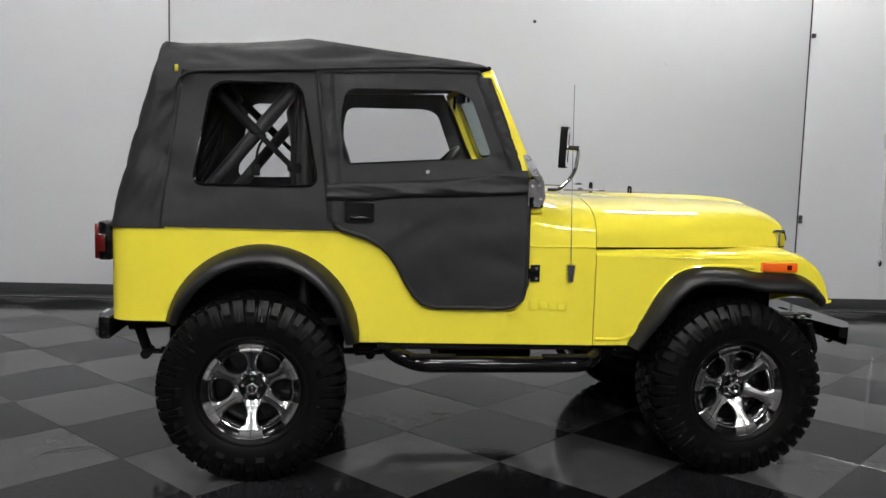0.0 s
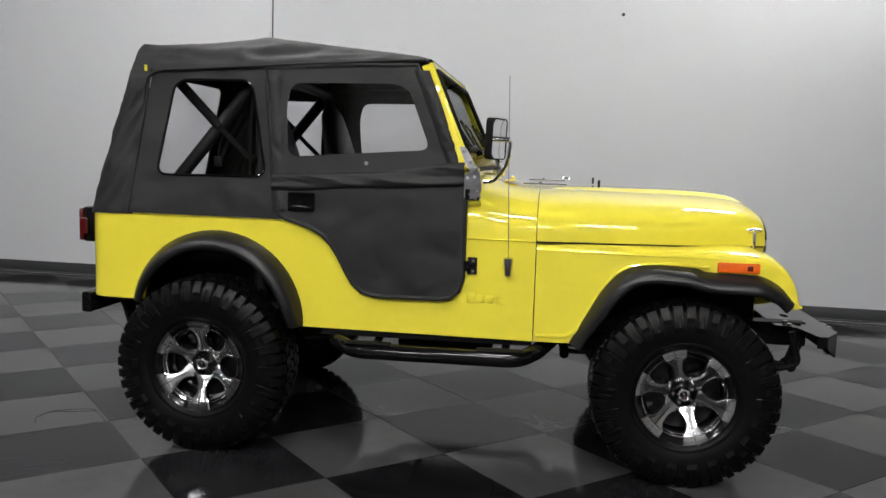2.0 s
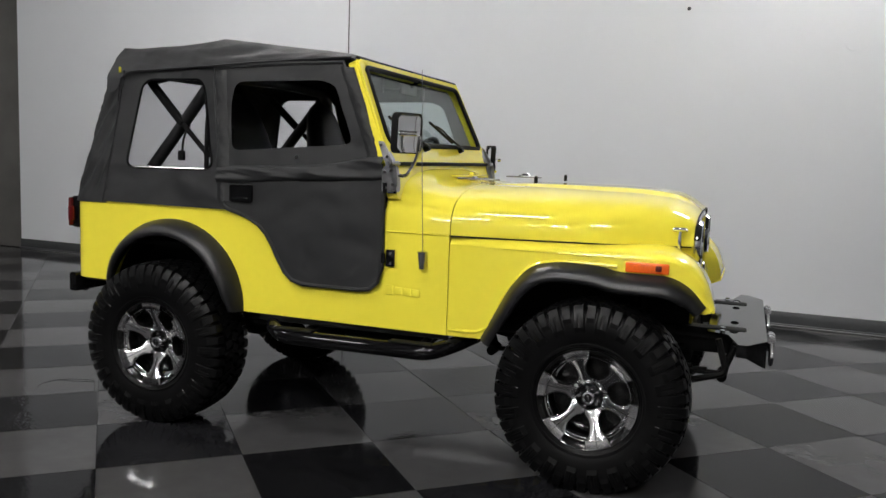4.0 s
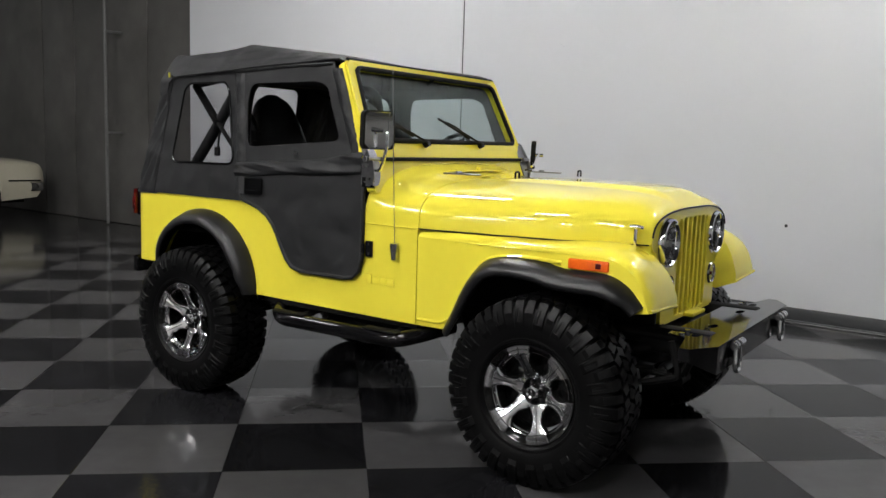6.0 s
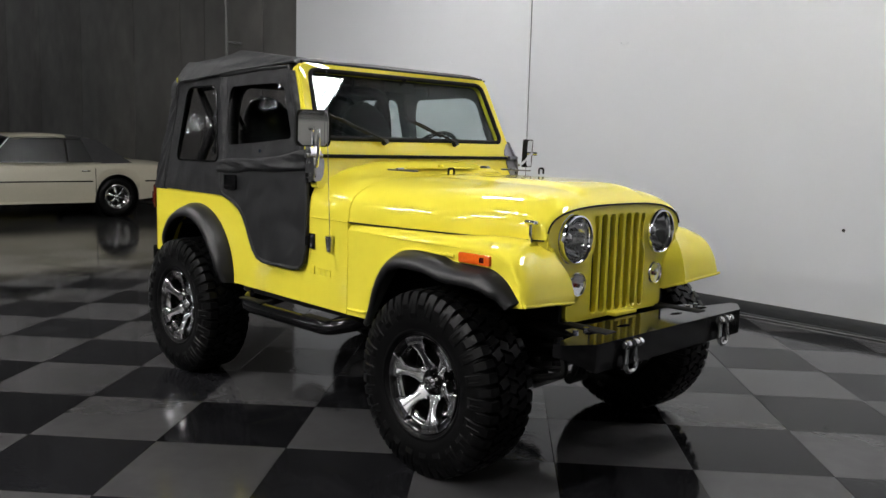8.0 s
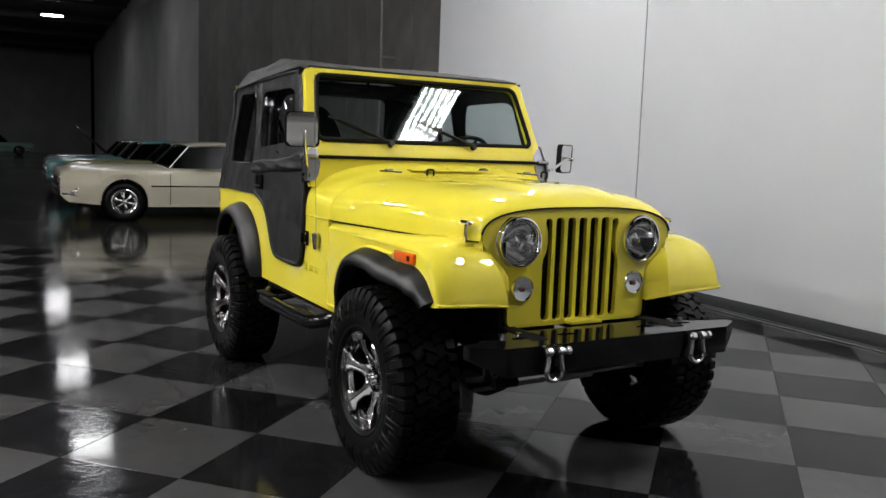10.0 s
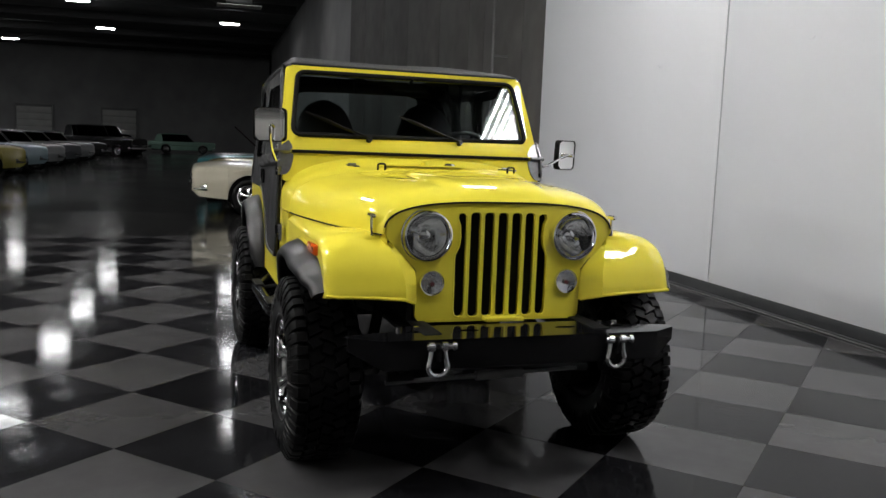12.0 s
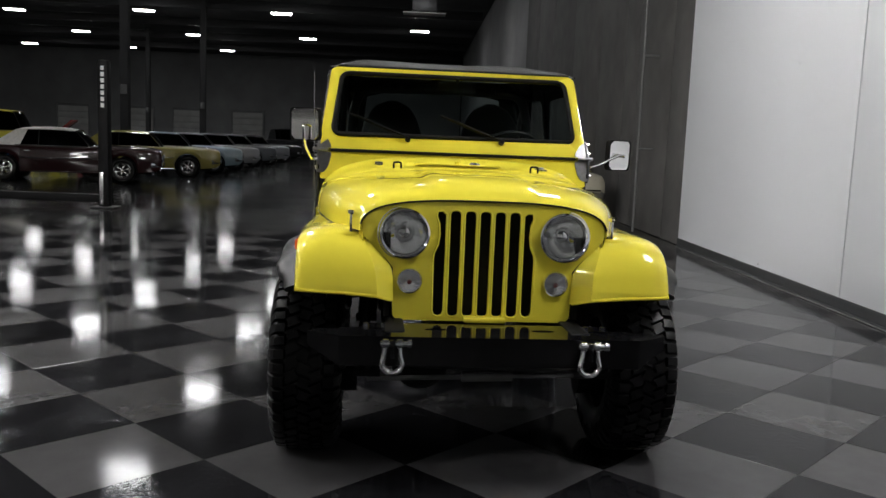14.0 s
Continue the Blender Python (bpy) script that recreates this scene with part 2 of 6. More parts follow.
def tube(bm, pts, r, seg=10, closed=False):
    """Round bar swept along points."""
    pts = [Vector(p) for p in pts]
    n = len(pts)
    rings = []
    for i, p in enumerate(pts):
        a = pts[i - 1] if (i or closed) else p
        b = pts[(i + 1) % n] if (i < n - 1 or closed) else p
        q = (b - a).normalized().to_track_quat("Z", "Y")
        if i == 0:
            up = q @ Vector((1, 0, 0))
        t = (b - a).normalized()
        u = (up - t * up.dot(t)).normalized()
        up = u
        w = t.cross(u)
        rings.append([bm.verts.new(p + (u * math.cos(k * math.tau / seg) + w * math.sin(k * math.tau / seg)) * r) for k in range(seg)])
    for i in range(n if closed else n - 1):
        a, b = rings[i], rings[(i + 1) % n]
        for k in range(seg):
            bm.faces.new((a[k], a[(k + 1) % seg], b[(k + 1) % seg], b[k]))
    if not closed:
        bm.faces.new(rings[0])
        bm.faces.new(rings[-1][::-1])


def arc(pts, rad=0.03, n=5):
    """Rounds the inner corners of an open polyline."""
    pts = [Vector(p) for p in pts]
    out = [pts[0]]
    for a, b, c in zip(pts, pts[1:], pts[2:]):
        r = min(rad, (a - b).length * 0.45, (c - b).length * 0.45)
        p, q = b + (a - b).normalized() * r, b + (c - b).normalized() * r
        for i in range(n + 1):
            t = i / n
            out.append(p * (1 - t) ** 2 + b * 2 * t * (1 - t) + q * t * t)
    return out + [pts[-1]]


def ring(pts, rad=0.03, n=4):
    """Rounds all corners of a closed 2D outline."""
    pts = [Vector((p[0], p[1], 0)) for p in pts]
    k = len(pts)
    out = []
    for i in range(k):
        a, b, c = pts[i - 1], pts[i], pts[(i + 1) % k]
        r = min(rad, (a - b).length * 0.48, (c - b).length * 0.48)
        p, q = b + (a - b).normalized() * r, b + (c - b).normalized() * r
        for j in range(n + 1):
            t = j / n
            v = p * (1 - t) ** 2 + b * 2 * t * (1 - t) + q * t * t
            if not out or (Vector((*out[-1], 0)) - v).length > 1e-5:
                out.append((v.x, v.y))
    return out


def oval(cx, cy, rx, ry, n=20, turn=0.0):
    return [(cx + rx * math.cos(t) * math.cos(turn) - ry * math.sin(t) * math.sin(turn),
             cy + rx * math.cos(t) * math.sin(turn) + ry * math.sin(t) * math.cos(turn)) for t in (i * math.tau / n for i in range(n))]


def sheet(bm, outer, holes, place, depth):
    """A plate with holes: 2D outlines, set into space by place(a, b, d) at d = 0 and d = depth."""
    loops = []
    for loop in [outer, *holes]:
        vs = [bm.verts.new((a, b, 0)) for a, b in loop]
        es = [bm.edges.new((vs[i], vs[(i + 1) % len(vs)])) for i in range(len(vs))]
        loops.append((vs, es))
    r = bmesh.ops.triangle_fill(bm, use_beauty=True, use_dissolve=False, edges=[e for _, es in loops for e in es])
    faces = [f for f in r["geom"] if isinstance(f, bmesh.types.BMFace)]
    flat = {v: (v.co.x, v.co.y) for f in faces for v in f.verts}
    back = {v: bm.verts.new((0, 0, 0)) for v in flat}
    for f in faces:
        bm.faces.new([back[v] for v in reversed(f.verts)])
    for vs, _ in loops:
        for i in range(len(vs)):
            a, b = vs[i], vs[(i + 1) % len(vs)]
            if a in back and b in back:
                bm.faces.new((a, b, back[b], back[a]))
    for v, (a, b) in flat.items():
        v.co = place(a, b, 0)
        back[v].co = place(a, b, depth)


def surface(bm, rows, closed_u=False, cap=False):
    """Quads between rows of points."""
    vs = [[bm.verts.new(p) for p in row] for row in rows]
    n = len(rows[0])
    for a, b in zip(vs, vs[1:]):
        for k in range(n if closed_u else n - 1):
            bm.faces.new((a[k], a[(k + 1) % n], b[(k + 1) % n], b[k]))
    if cap:
        bm.faces.new(vs[0][::-1])
        bm.faces.new(vs[-1])
    return vs


def shell(bm, rows, depth):
    """A sheet between rows of points, given thickness along its inward normals."""
    surface(bm, rows)
    bmesh.ops.recalc_face_normals(bm, faces=bm.faces)
    bmesh.ops.solidify(bm, geom=bm.faces[:], thickness=depth)


def lathe(bm, profile, centre, seg=32, axis="y", closed=False):
    """Turns (radius, along) round an axis through centre."""
    rows = []
    for k in range(seg):
        c, s = math.cos(k * math.tau / seg), math.sin(k * math.tau / seg)
        row = []
        for r, a in profile:
            o = {"y": (r * c, a, r * s), "x": (a, r * c, r * s), "z": (r * c, r * s, a)}[axis]
            row.append(Vector(centre) + Vector(o))
        rows.append(row)
    rows.append(None)
    vs = [[bm.verts.new(p) for p in row] for row in rows[:-1]]
    n = len(profile)
    for k in range(seg):
        a, b = vs[k], vs[(k + 1) % seg]
        for i in range(n if closed else n - 1):
            bm.faces.new((a[i], a[(i + 1) % n], b[(i + 1) % n], b[i]))


def smooth(x, table):
    """Value from a table of (x, value) along a curve without kinks."""
    n = len(table)
    if x <= table[0][0]:
        return table[0][1]
    if x >= table[-1][0]:
        return table[-1][1]

    def slope(i):
        lo, hi = max(0, i - 1), min(n - 1, i + 1)
        return (table[hi][1] - table[lo][1]) / (table[hi][0] - table[lo][0])
    for i in range(n - 1):
        (a, p), (b, q) = table[i], table[i + 1]
        if x <= b:
            h = b - a
            t = (x - a) / h
            return ((2 * t ** 3 - 3 * t * t + 1) * p + (t ** 3 - 2 * t * t + t) * h * slope(i) + (3 * t * t - 2 * t ** 3) * q + (t ** 3 - t * t) * h * slope(i + 1))
    return table[-1][1]


def interp(x, table):
    """Smooth value from a table of (x, value)."""
    if x <= table[0][0]:
        return table[0][1]
    for (a, p), (b, q) in zip(table, table[1:]):
        if x <= b:
            t = (x - a) / (b - a)
            return p + (q - p) * t
    return table[-1][1]


# ---- the hall ----
YAW = -4.0                       # the hall against the car
ROOM = pose(0, 0, 0, 0, 0, YAW)
WALL_V = 3.74                    # white wall's face, across the hall
TILE = 0.602
FLOOR_U0, FLOOR_U1, FLOOR_V0 = -6.35, 9.0, -9.0
HALL = (-78.0, 14.0, -48.0)      # far end, near end, far side
CEIL = 9.0


def structure(name, bm, mat, label, category, smooth=30):
    ob = part(name, bm, mat, None, "", smooth)
    ob.matrix_basis = ROOM
    return tagged(ob, label, category, kind="structure")


bm = bmesh.new()
box(bm, ((HALL[0] + HALL[1]) / 2, (HALL[2] + WALL_V) / 2, -0.106), (HALL[1] - HALL[0] + 1, WALL_V - HALL[2] + 1, 0.2))
structure("floor", bm, "floor_plain", "polished dark grey concrete floor of a large hall", "floor")

bm = bmesh.new()
box(bm, (1.55, WALL_V + 0.165, CEIL / 2), (15.5, 0.27, CEIL))
wall_white = structure("wall_white", bm, "wall_white", "tall white painted panel wall with thin vertical joints", "wall")
SEAMS = (-1.50, 4.52)
for u0, u1 in ((-6.2, -1.508), (-1.492, 4.511), (4.529, 9.3)):
    bm = bmesh.new()
    box(bm, ((u0 + u1) / 2, WALL_V + 0.015, CEIL / 2), (u1 - u0, 0.03, CEIL), 0.002)
    part("wall_panel", bm, "wall_white", wall_white)
for u in SEAMS:
    bm = bmesh.new()
    box(bm, (u, WALL_V + 0.013, CEIL / 2 + 0.1), (0.017, 0.008, CEIL - 0.2))
    structure("wall_joint", bm, "steel_dark", "dark narrow recessed joint between white wall panels", "trim")
bm = bmesh.new()
box(bm, (4.54, WALL_V - 0.015, 0.90), (0.03, 0.03, 0.08), 0.006)
box(bm, (4.545, WALL_V - 0.015, 2.65), (0.035, 0.03, 0.04), 0.006)
structure("joint_clip", bm, "steel_dark", "small dark clips on the wall joint", "trim")

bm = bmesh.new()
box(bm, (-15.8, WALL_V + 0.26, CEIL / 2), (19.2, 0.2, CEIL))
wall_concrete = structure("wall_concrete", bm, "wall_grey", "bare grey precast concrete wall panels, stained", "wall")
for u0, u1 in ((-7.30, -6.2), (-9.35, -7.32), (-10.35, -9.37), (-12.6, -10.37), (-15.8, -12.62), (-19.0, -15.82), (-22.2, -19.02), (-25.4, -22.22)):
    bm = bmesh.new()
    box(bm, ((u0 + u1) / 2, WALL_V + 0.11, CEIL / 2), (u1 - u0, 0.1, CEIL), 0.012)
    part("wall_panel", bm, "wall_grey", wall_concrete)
bm = bmesh.new()
rod(bm, (-8.0, WALL_V - 0.20, 0.02), (-8.0, WALL_V - 0.20, CEIL - 0.05), 0.022, seg=10)
for z in (1.4, 2.9, 4.4, 5.9, 7.4):
    box(bm, (-8.0, WALL_V - 0.07, z), (0.05, 0.29, 0.03), 0.004)
structure("wall_conduit", bm, "housing", "grey steel conduit standing off the concrete wall", "conduit")
bm = bmesh.new()
box(bm, (-48, WALL_V + 0.25, CEIL / 2), (45, 0.3, CEIL))
structure("wall_north", bm, "wall_dark", "dark unlit hall side wall", "wall")
bm = bmesh.new()
box(bm, (HALL[0] - 0.15, (HALL[2] + WALL_V) / 2, CEIL / 2), (0.3, WALL_V - HALL[2] + 0.8, CEIL))
structure("wall_end", bm, "wall_dark", "dark end wall of the hall with dock doors", "wall")
bm = bmesh.new()
box(bm, (HALL[1] + 0.15, (HALL[2] + WALL_V) / 2, CEIL / 2), (0.3, WALL_V - HALL[2] + 0.8, CEIL))
structure("wall_near", bm, "door_panel", "plain pale grey hall wall", "wall")
# invented wall behind the camera, never in view, for the car's side to reflect
bm = bmesh.new()
box(bm, (6.0, -11.15, 2.6), (15.4, 0.3, 5.2))
structure("wall_partition", bm, "wall_pale", "plain grey wall added out of view behind the camera", "wall")
bm = bmesh.new()
box(bm, ((HALL[0] + HALL[1]) / 2, HALL[2] - 0.15, CEIL / 2), (HALL[1] - HALL[0], 0.3, CEIL))
structure("wall_south", bm, "wall_dark", "dark hall wall", "wall")
bm = bmesh.new()
box(bm, ((HALL[0] + HALL[1]) / 2, (HALL[2] + WALL_V) / 2, CEIL + 0.15), (HALL[1] - HALL[0] + 1, WALL_V - HALL[2] + 1, 0.3))
structure("ceiling", bm, "ceiling_dark", "black painted hall ceiling", "ceiling")

# skirting with a small shoe along the white wall
bm = bmesh.new()
box(bm, (1.55, WALL_V - 0.008, 0.066), (15.5, 0.012, 0.125), 0.003)
box(bm, (1.55, WALL_V - 0.020, 0.014), (15.5, 0.03, 0.022), 0.005)
structure("baseboard", bm, "rubber_base", "dark grey vinyl baseboard along the white wall", "baseboard")

# pale cable lying along the foot of the baseboard
bm = bmesh.new()
tube(bm, [(u, WALL_V - 0.050 - 0.006 * math.sin(u * 1.7), 0.010) for u in np.linspace(-5.9, 8.9, 60)], 0.006, 6)
structure("wall_cable", bm, "housing", "grey cable lying along the baseboard", "cable")
# dents and scuffs on the white wall
for u, z, r in ((1.87, 2.69, 0.016), (1.90, 0.80, 0.014), (-3.32, 0.165, 0.010)):
    bm = bmesh.new()
    lathe(bm, [(0.0, -0.003), (r * 0.5, -0.002), (r, 0.0)], (u, WALL_V - 0.001, z), 10, "y")
    part("wall_scuff", bm, "rubber_base", wall_white)
for u, z, a0, a1, r in ((3.18, 2.37, 3.4, 5.4, 0.055), (-0.28, 2.40, 3.6, 5.6, 0.05), (-2.72, 2.36, 3.6, 5.4, 0.06)):
    bm = bmesh.new()
    tube(bm, [(u + r * math.cos(a), WALL_V - 0.001, z + r * math.sin(a)) for a in np.linspace(a0, a1, 10)], 0.0035, 5)
    part("wall_bulge", bm, "wall_white", wall_white)
# rod hanging by the wall
rod_thing = thing("wall_rod", ROOM @ pose(5.34, WALL_V - 0.03, 0), "thin white window rod hanging against the wall", "rod")
bm = bmesh.new()
tube(bm, [(-0.03, 0, 1.75), (0.0, 0, 1.45), (0.02, 0, 0.52)], 0.012, 8)
part("shaft", bm, "white_bar", rod_thing)
bm = bmesh.new()
lathe(bm, [(0.0, -0.05), (0.016, -0.03), (0.024, 0.0), (0.012, 0.02)], (0.02, 0, 0.50), 10, "z")
part("knob", bm, "zinc", rod_thing)


# ---- the yellow four-wheel-drive car ----
jeep = thing("off_road_car", pose(0, 0.0267, 0, 0, 0, -0.6), "bright yellow lifted open four-wheel-drive car with charcoal canvas top", "car")
R_W, WB, HUB = 0.392, 2.121, 0.715


def side_y(z):
    """Half width of the canvas sides: upright to the belt, then leaning in."""
    return 0.742 - max(0.0, z - 1.07) * 0.075


ARCH = (0.035, 0.585)
# body tub: two sides, rear, floor, cowl
for s in (-1, 1):
    bm = bmesh.new()
    arch_pts = [(ARCH[0] + 0.375 * math.cos(a), ARCH[1] + 0.375 * math.sin(a)) for a in np.linspace(math.pi - 0.2, 0.0, 22)]
    out = [(-0.50, 0.663), (-0.345, 0.661), *arch_pts, (0.41, 0.577), (1.477, 0.570), (1.477, 1.004), (1.172, 1.004), (1.172, 0.842), (1.152, 0.775),
           (1.11, 0.742), (1.06, 0.735), (0.775, 0.735), (0.715, 0.750), (0.675, 0.785), (0.640, 0.84), (0.606, 0.904), (0.572, 0.955), (0.532, 0.995), (0.48, 1.025), (0.42, 1.046), (0.35, 1.062), (-0.50, 1.066)]
    sheet(bm, out, [], lambda a, b, d, s=s: Vector((a, s * (0.735 - d), b)), 0.03)
    part("tub_side", bm, "yellow", jeep)
    bm = bmesh.new()
    tube(bm, [(-0.50, s * 0.730, 1.061), (0.345, s * 0.733, 1.060)], 0.010, 8)
    part("tub_rail", bm, "yellow", jeep)
bm = bmesh.new()
rows = []
for z in (0.663, 0.8, 0.95, 1.066):
    row = []
    for k in range(9):
        t = k / 8 * math.pi / 2
        row.append((-0.50 - 0.105 * math.sin(t), -0.63 - 0.105 * math.cos(t), z))
    for k in range(9):
        t = math.pi / 2 - k / 8 * math.pi / 2
        row.append((-0.50 - 0.105 * math.sin(t), 0.63 + 0.105 * math.cos(t), z))
    rows.append(row)
shell(bm, rows, 0.02)
part("tub_rear", bm, "yellow", jeep)
bm = bmesh.new()
box(bm, (0.45, 0, 0.66), (1.98, 1.40, 0.03))
box(bm, (0.03, 0.60, 0.87), (0.80, 0.24, 0.02))
box(bm, (0.03, -0.60, 0.87), (0.80, 0.24, 0.02))
box(bm, (1.45, 0, 0.85), (0.03, 1.40, 0.40))
for y in (-0.49, 0.49):
    box(bm, (0.03, y, 0.77), (0.80, 0.015, 0.21))
part("tub_floor", bm, "black_matt", jeep)


def bonnet_w(x):
    return smooth(x, ((1.17, 0.735), (1.48, 0.728), (1.80, 0.688), (2.10, 0.635), (2.30, 0.573), (2.40, 0.537), (2.475, 0.506)))


def bonnet_top(x):
    return smooth(x, ((1.17, 1.284), (1.21, 1.282), (1.25, 1.264), (1.30, 1.246), (1.38, 1.232), (1.50, 1.224), (1.90, 1.218), (2.20, 1.213), (2.32, 1.205), (2.38, 1.196), (2.42, 1.184), (2.45, 1.170), (2.475, 1.152)))


def bonnet_row(x, zb=1.008, n=88, drop=0.0):
    """Cross-section of hood and cowl: rounded shoulders and a raised centre."""
    w, h = bonnet_w(x) - drop, bonnet_top(x) - zb - drop
    e = 2.0 / 3.1
    row = []
    for k in range(n + 1):
        t = math.pi * k / n
        c, s = math.cos(t), math.sin(t)
        y = -w * math.copysign(abs(c) ** e, c)
        z = zb + h * abs(s) ** e
        if 1.5 < x:
            k1 = max(0.0, min(1.0, (0.235 - abs(y)) / 0.05))
            z += smooth(x, ((1.5, 0.0), (1.6, 0.006), (1.7, 0.011), (1.9, 0.014), (2.2, 0.016), (2.33, 0.015), (2.40, 0.011), (2.45, 0.003), (2.475, 0.0))) * k1 * k1 * (3 - 2 * k1)
        row.append((x, y, z))
    return row


bm = bmesh.new()
xs = [1.480, *np.linspace(1.5, 2.34, 29), *np.linspace(2.36, 2.468, 12)]
rows = [bonnet_row(x) for x in xs]
rows.append([(2.475 + (0.010 * (1 - (y / 0.5) ** 2) if z > 1.10 else 0.0), y, z - 0.010 if z > 1.02 else z) for _, y, z in bonnet_row(2.47, drop=0.003)])
shell(bm, rows, 0.012)
part("bonnet", bm, "yellow", jeep)
bm = bmesh.new()
rows = [bonnet_row(x) for x in (1.172, 1.20, 1.22, 1.24, 1.26, 1.29, 1.32, 1.36, 1.40, 1.46, 1.476)]
shell(bm, rows, 0.012)
part("cowl", bm, "yellow", jeep)
# raised foot of the windscreen on the cowl
bm = bmesh.new()
sheet(bm, ring([(-0.735, 1.15), (-0.71, 1.296), (0.71, 1.296), (0.735, 1.15)], 0.02), [], lambda a, b, d: Vector((1.195 - d - (b - 1.296) * 0.25, a, b)), 0.05)
part("cowl_rail", bm, "yellow", jeep)
bm = bmesh.new()
box(bm, (1.187, 0, 1.305), (0.045, 1.36, 0.018), 0.006)
part("windscreen_gasket", bm, "black_matt", jeep)
bm = bmesh.new()
rows = [bonnet_row(x, drop=0.006) for x in (1.474, 1.483)]
shell(bm, rows, 0.01)
for s in (-1, 1):
    tube(bm, [(x, s * (bonnet_w(x) + 0.000), 1.004) for x in np.linspace(1.48, 2.466, 22)], 0.0032, 6)
# black tube drawn for the shadow under the hood's overhanging front edge
tube(bm, [(2.478 + 0.010 * max(0.0, 1 - (y / 0.45) ** 2), y, z - 0.0135) for _, y, z in bonnet_row(2.47, n=96, drop=0.003) if z > 1.045], 0.0042, 6)
part("bonnet_gap", bm, "black_matt", jeep)
# risers that close the fender tops against the hood
for s in (-1, 1):
    bm = bmesh.new()
    shell(bm, [[(x, s * (bonnet_w(x) - 0.016), z) for z in (0.86, 0.93, 0.97, 1.012)] for x in np.linspace(2.10, 2.470, 12)], 0.006)
    part("fender_riser", bm, "yellow", jeep)
# engine bay filler, dark
bm = bmesh.new()
box(bm, (1.93, 0, 0.88), (0.90, 0.62, 0.36), 0.03)
part("engine_block", bm, "black_matt", jeep)

# grille
GX = 2.474
half = [(0.335, 0.648), (0.352, 0.653), (0.363, 0.666), (0.366, 0.685), (0.368, 0.86), (0.40, 0.90), (0.455, 0.945), (0.495, 1.0), (0.492, 1.045), (0.470, 1.082), (0.415, 1.112), (0.33, 1.127), (0.213, 1.136), (0.10, 1.139), (0.0, 1.140)]
outl = [(-a, b) for a, b in half] + [(a, b) for a, b in half[-2::-1]]
holes = []
for k in range(7):
    c = (k - 3) * 0.0605
    top = 1.102
    if abs(k - 3) < 3:
        holes.append(ring([(c - 0.0252, 0.665), (c + 0.0252, 0.665), (c + 0.0252, top), (c - 0.0252, top)], 0.0245, 6))
    else:
        q = 1 if k == 6 else -1
        loop = [(c - q * 0.025, 0.690), (c - q * 0.018, 0.672), (c, 0.665), (c + q * 0.018, 0.672), (c + q * 0.025, 0.690), (c + q * 0.027, 0.90), (c + q * 0.025, 0.925), (c + q * 0.009, 0.960), (c + q * 0.004, 1.0),
                (c + q * 0.007, 1.045), (c + q * 0.018, 1.075), (c + q * 0.013, 1.095), (c - q * 0.008, 1.098), (c - q * 0.025, 1.084)]
        holes.append(loop if q > 0 else loop[::-1])
for s in (-1, 1):
    holes.append(oval(s * 0.325, 1.002, 0.098, 0.098, 28))


def grille_face(a, b, d=0.0):
    return Vector((GX - d + 0.012 * (1 - (a / 0.5) ** 2) - 0.10 * max(0, b - 1.11), a, b))


bm = bmesh.new()
sheet(bm, outl, holes, grille_face, 0.028)
grille = part("grille", bm, "yellow", jeep, smooth=25)
for loop in holes[:7]:      # rolled rims of the seven slots
    bm = bmesh.new()
    tube(bm, [grille_face(a, b, 0.0035) for a, b in loop + loop[:1]], 0.005, 8)
    part("slot_rim", bm, "yellow", grille)
bm = bmesh.new()
box(bm, (2.42, 0, 0.88), (0.02, 0.46, 0.46))
part("radiator", bm, "black_matt", jeep)
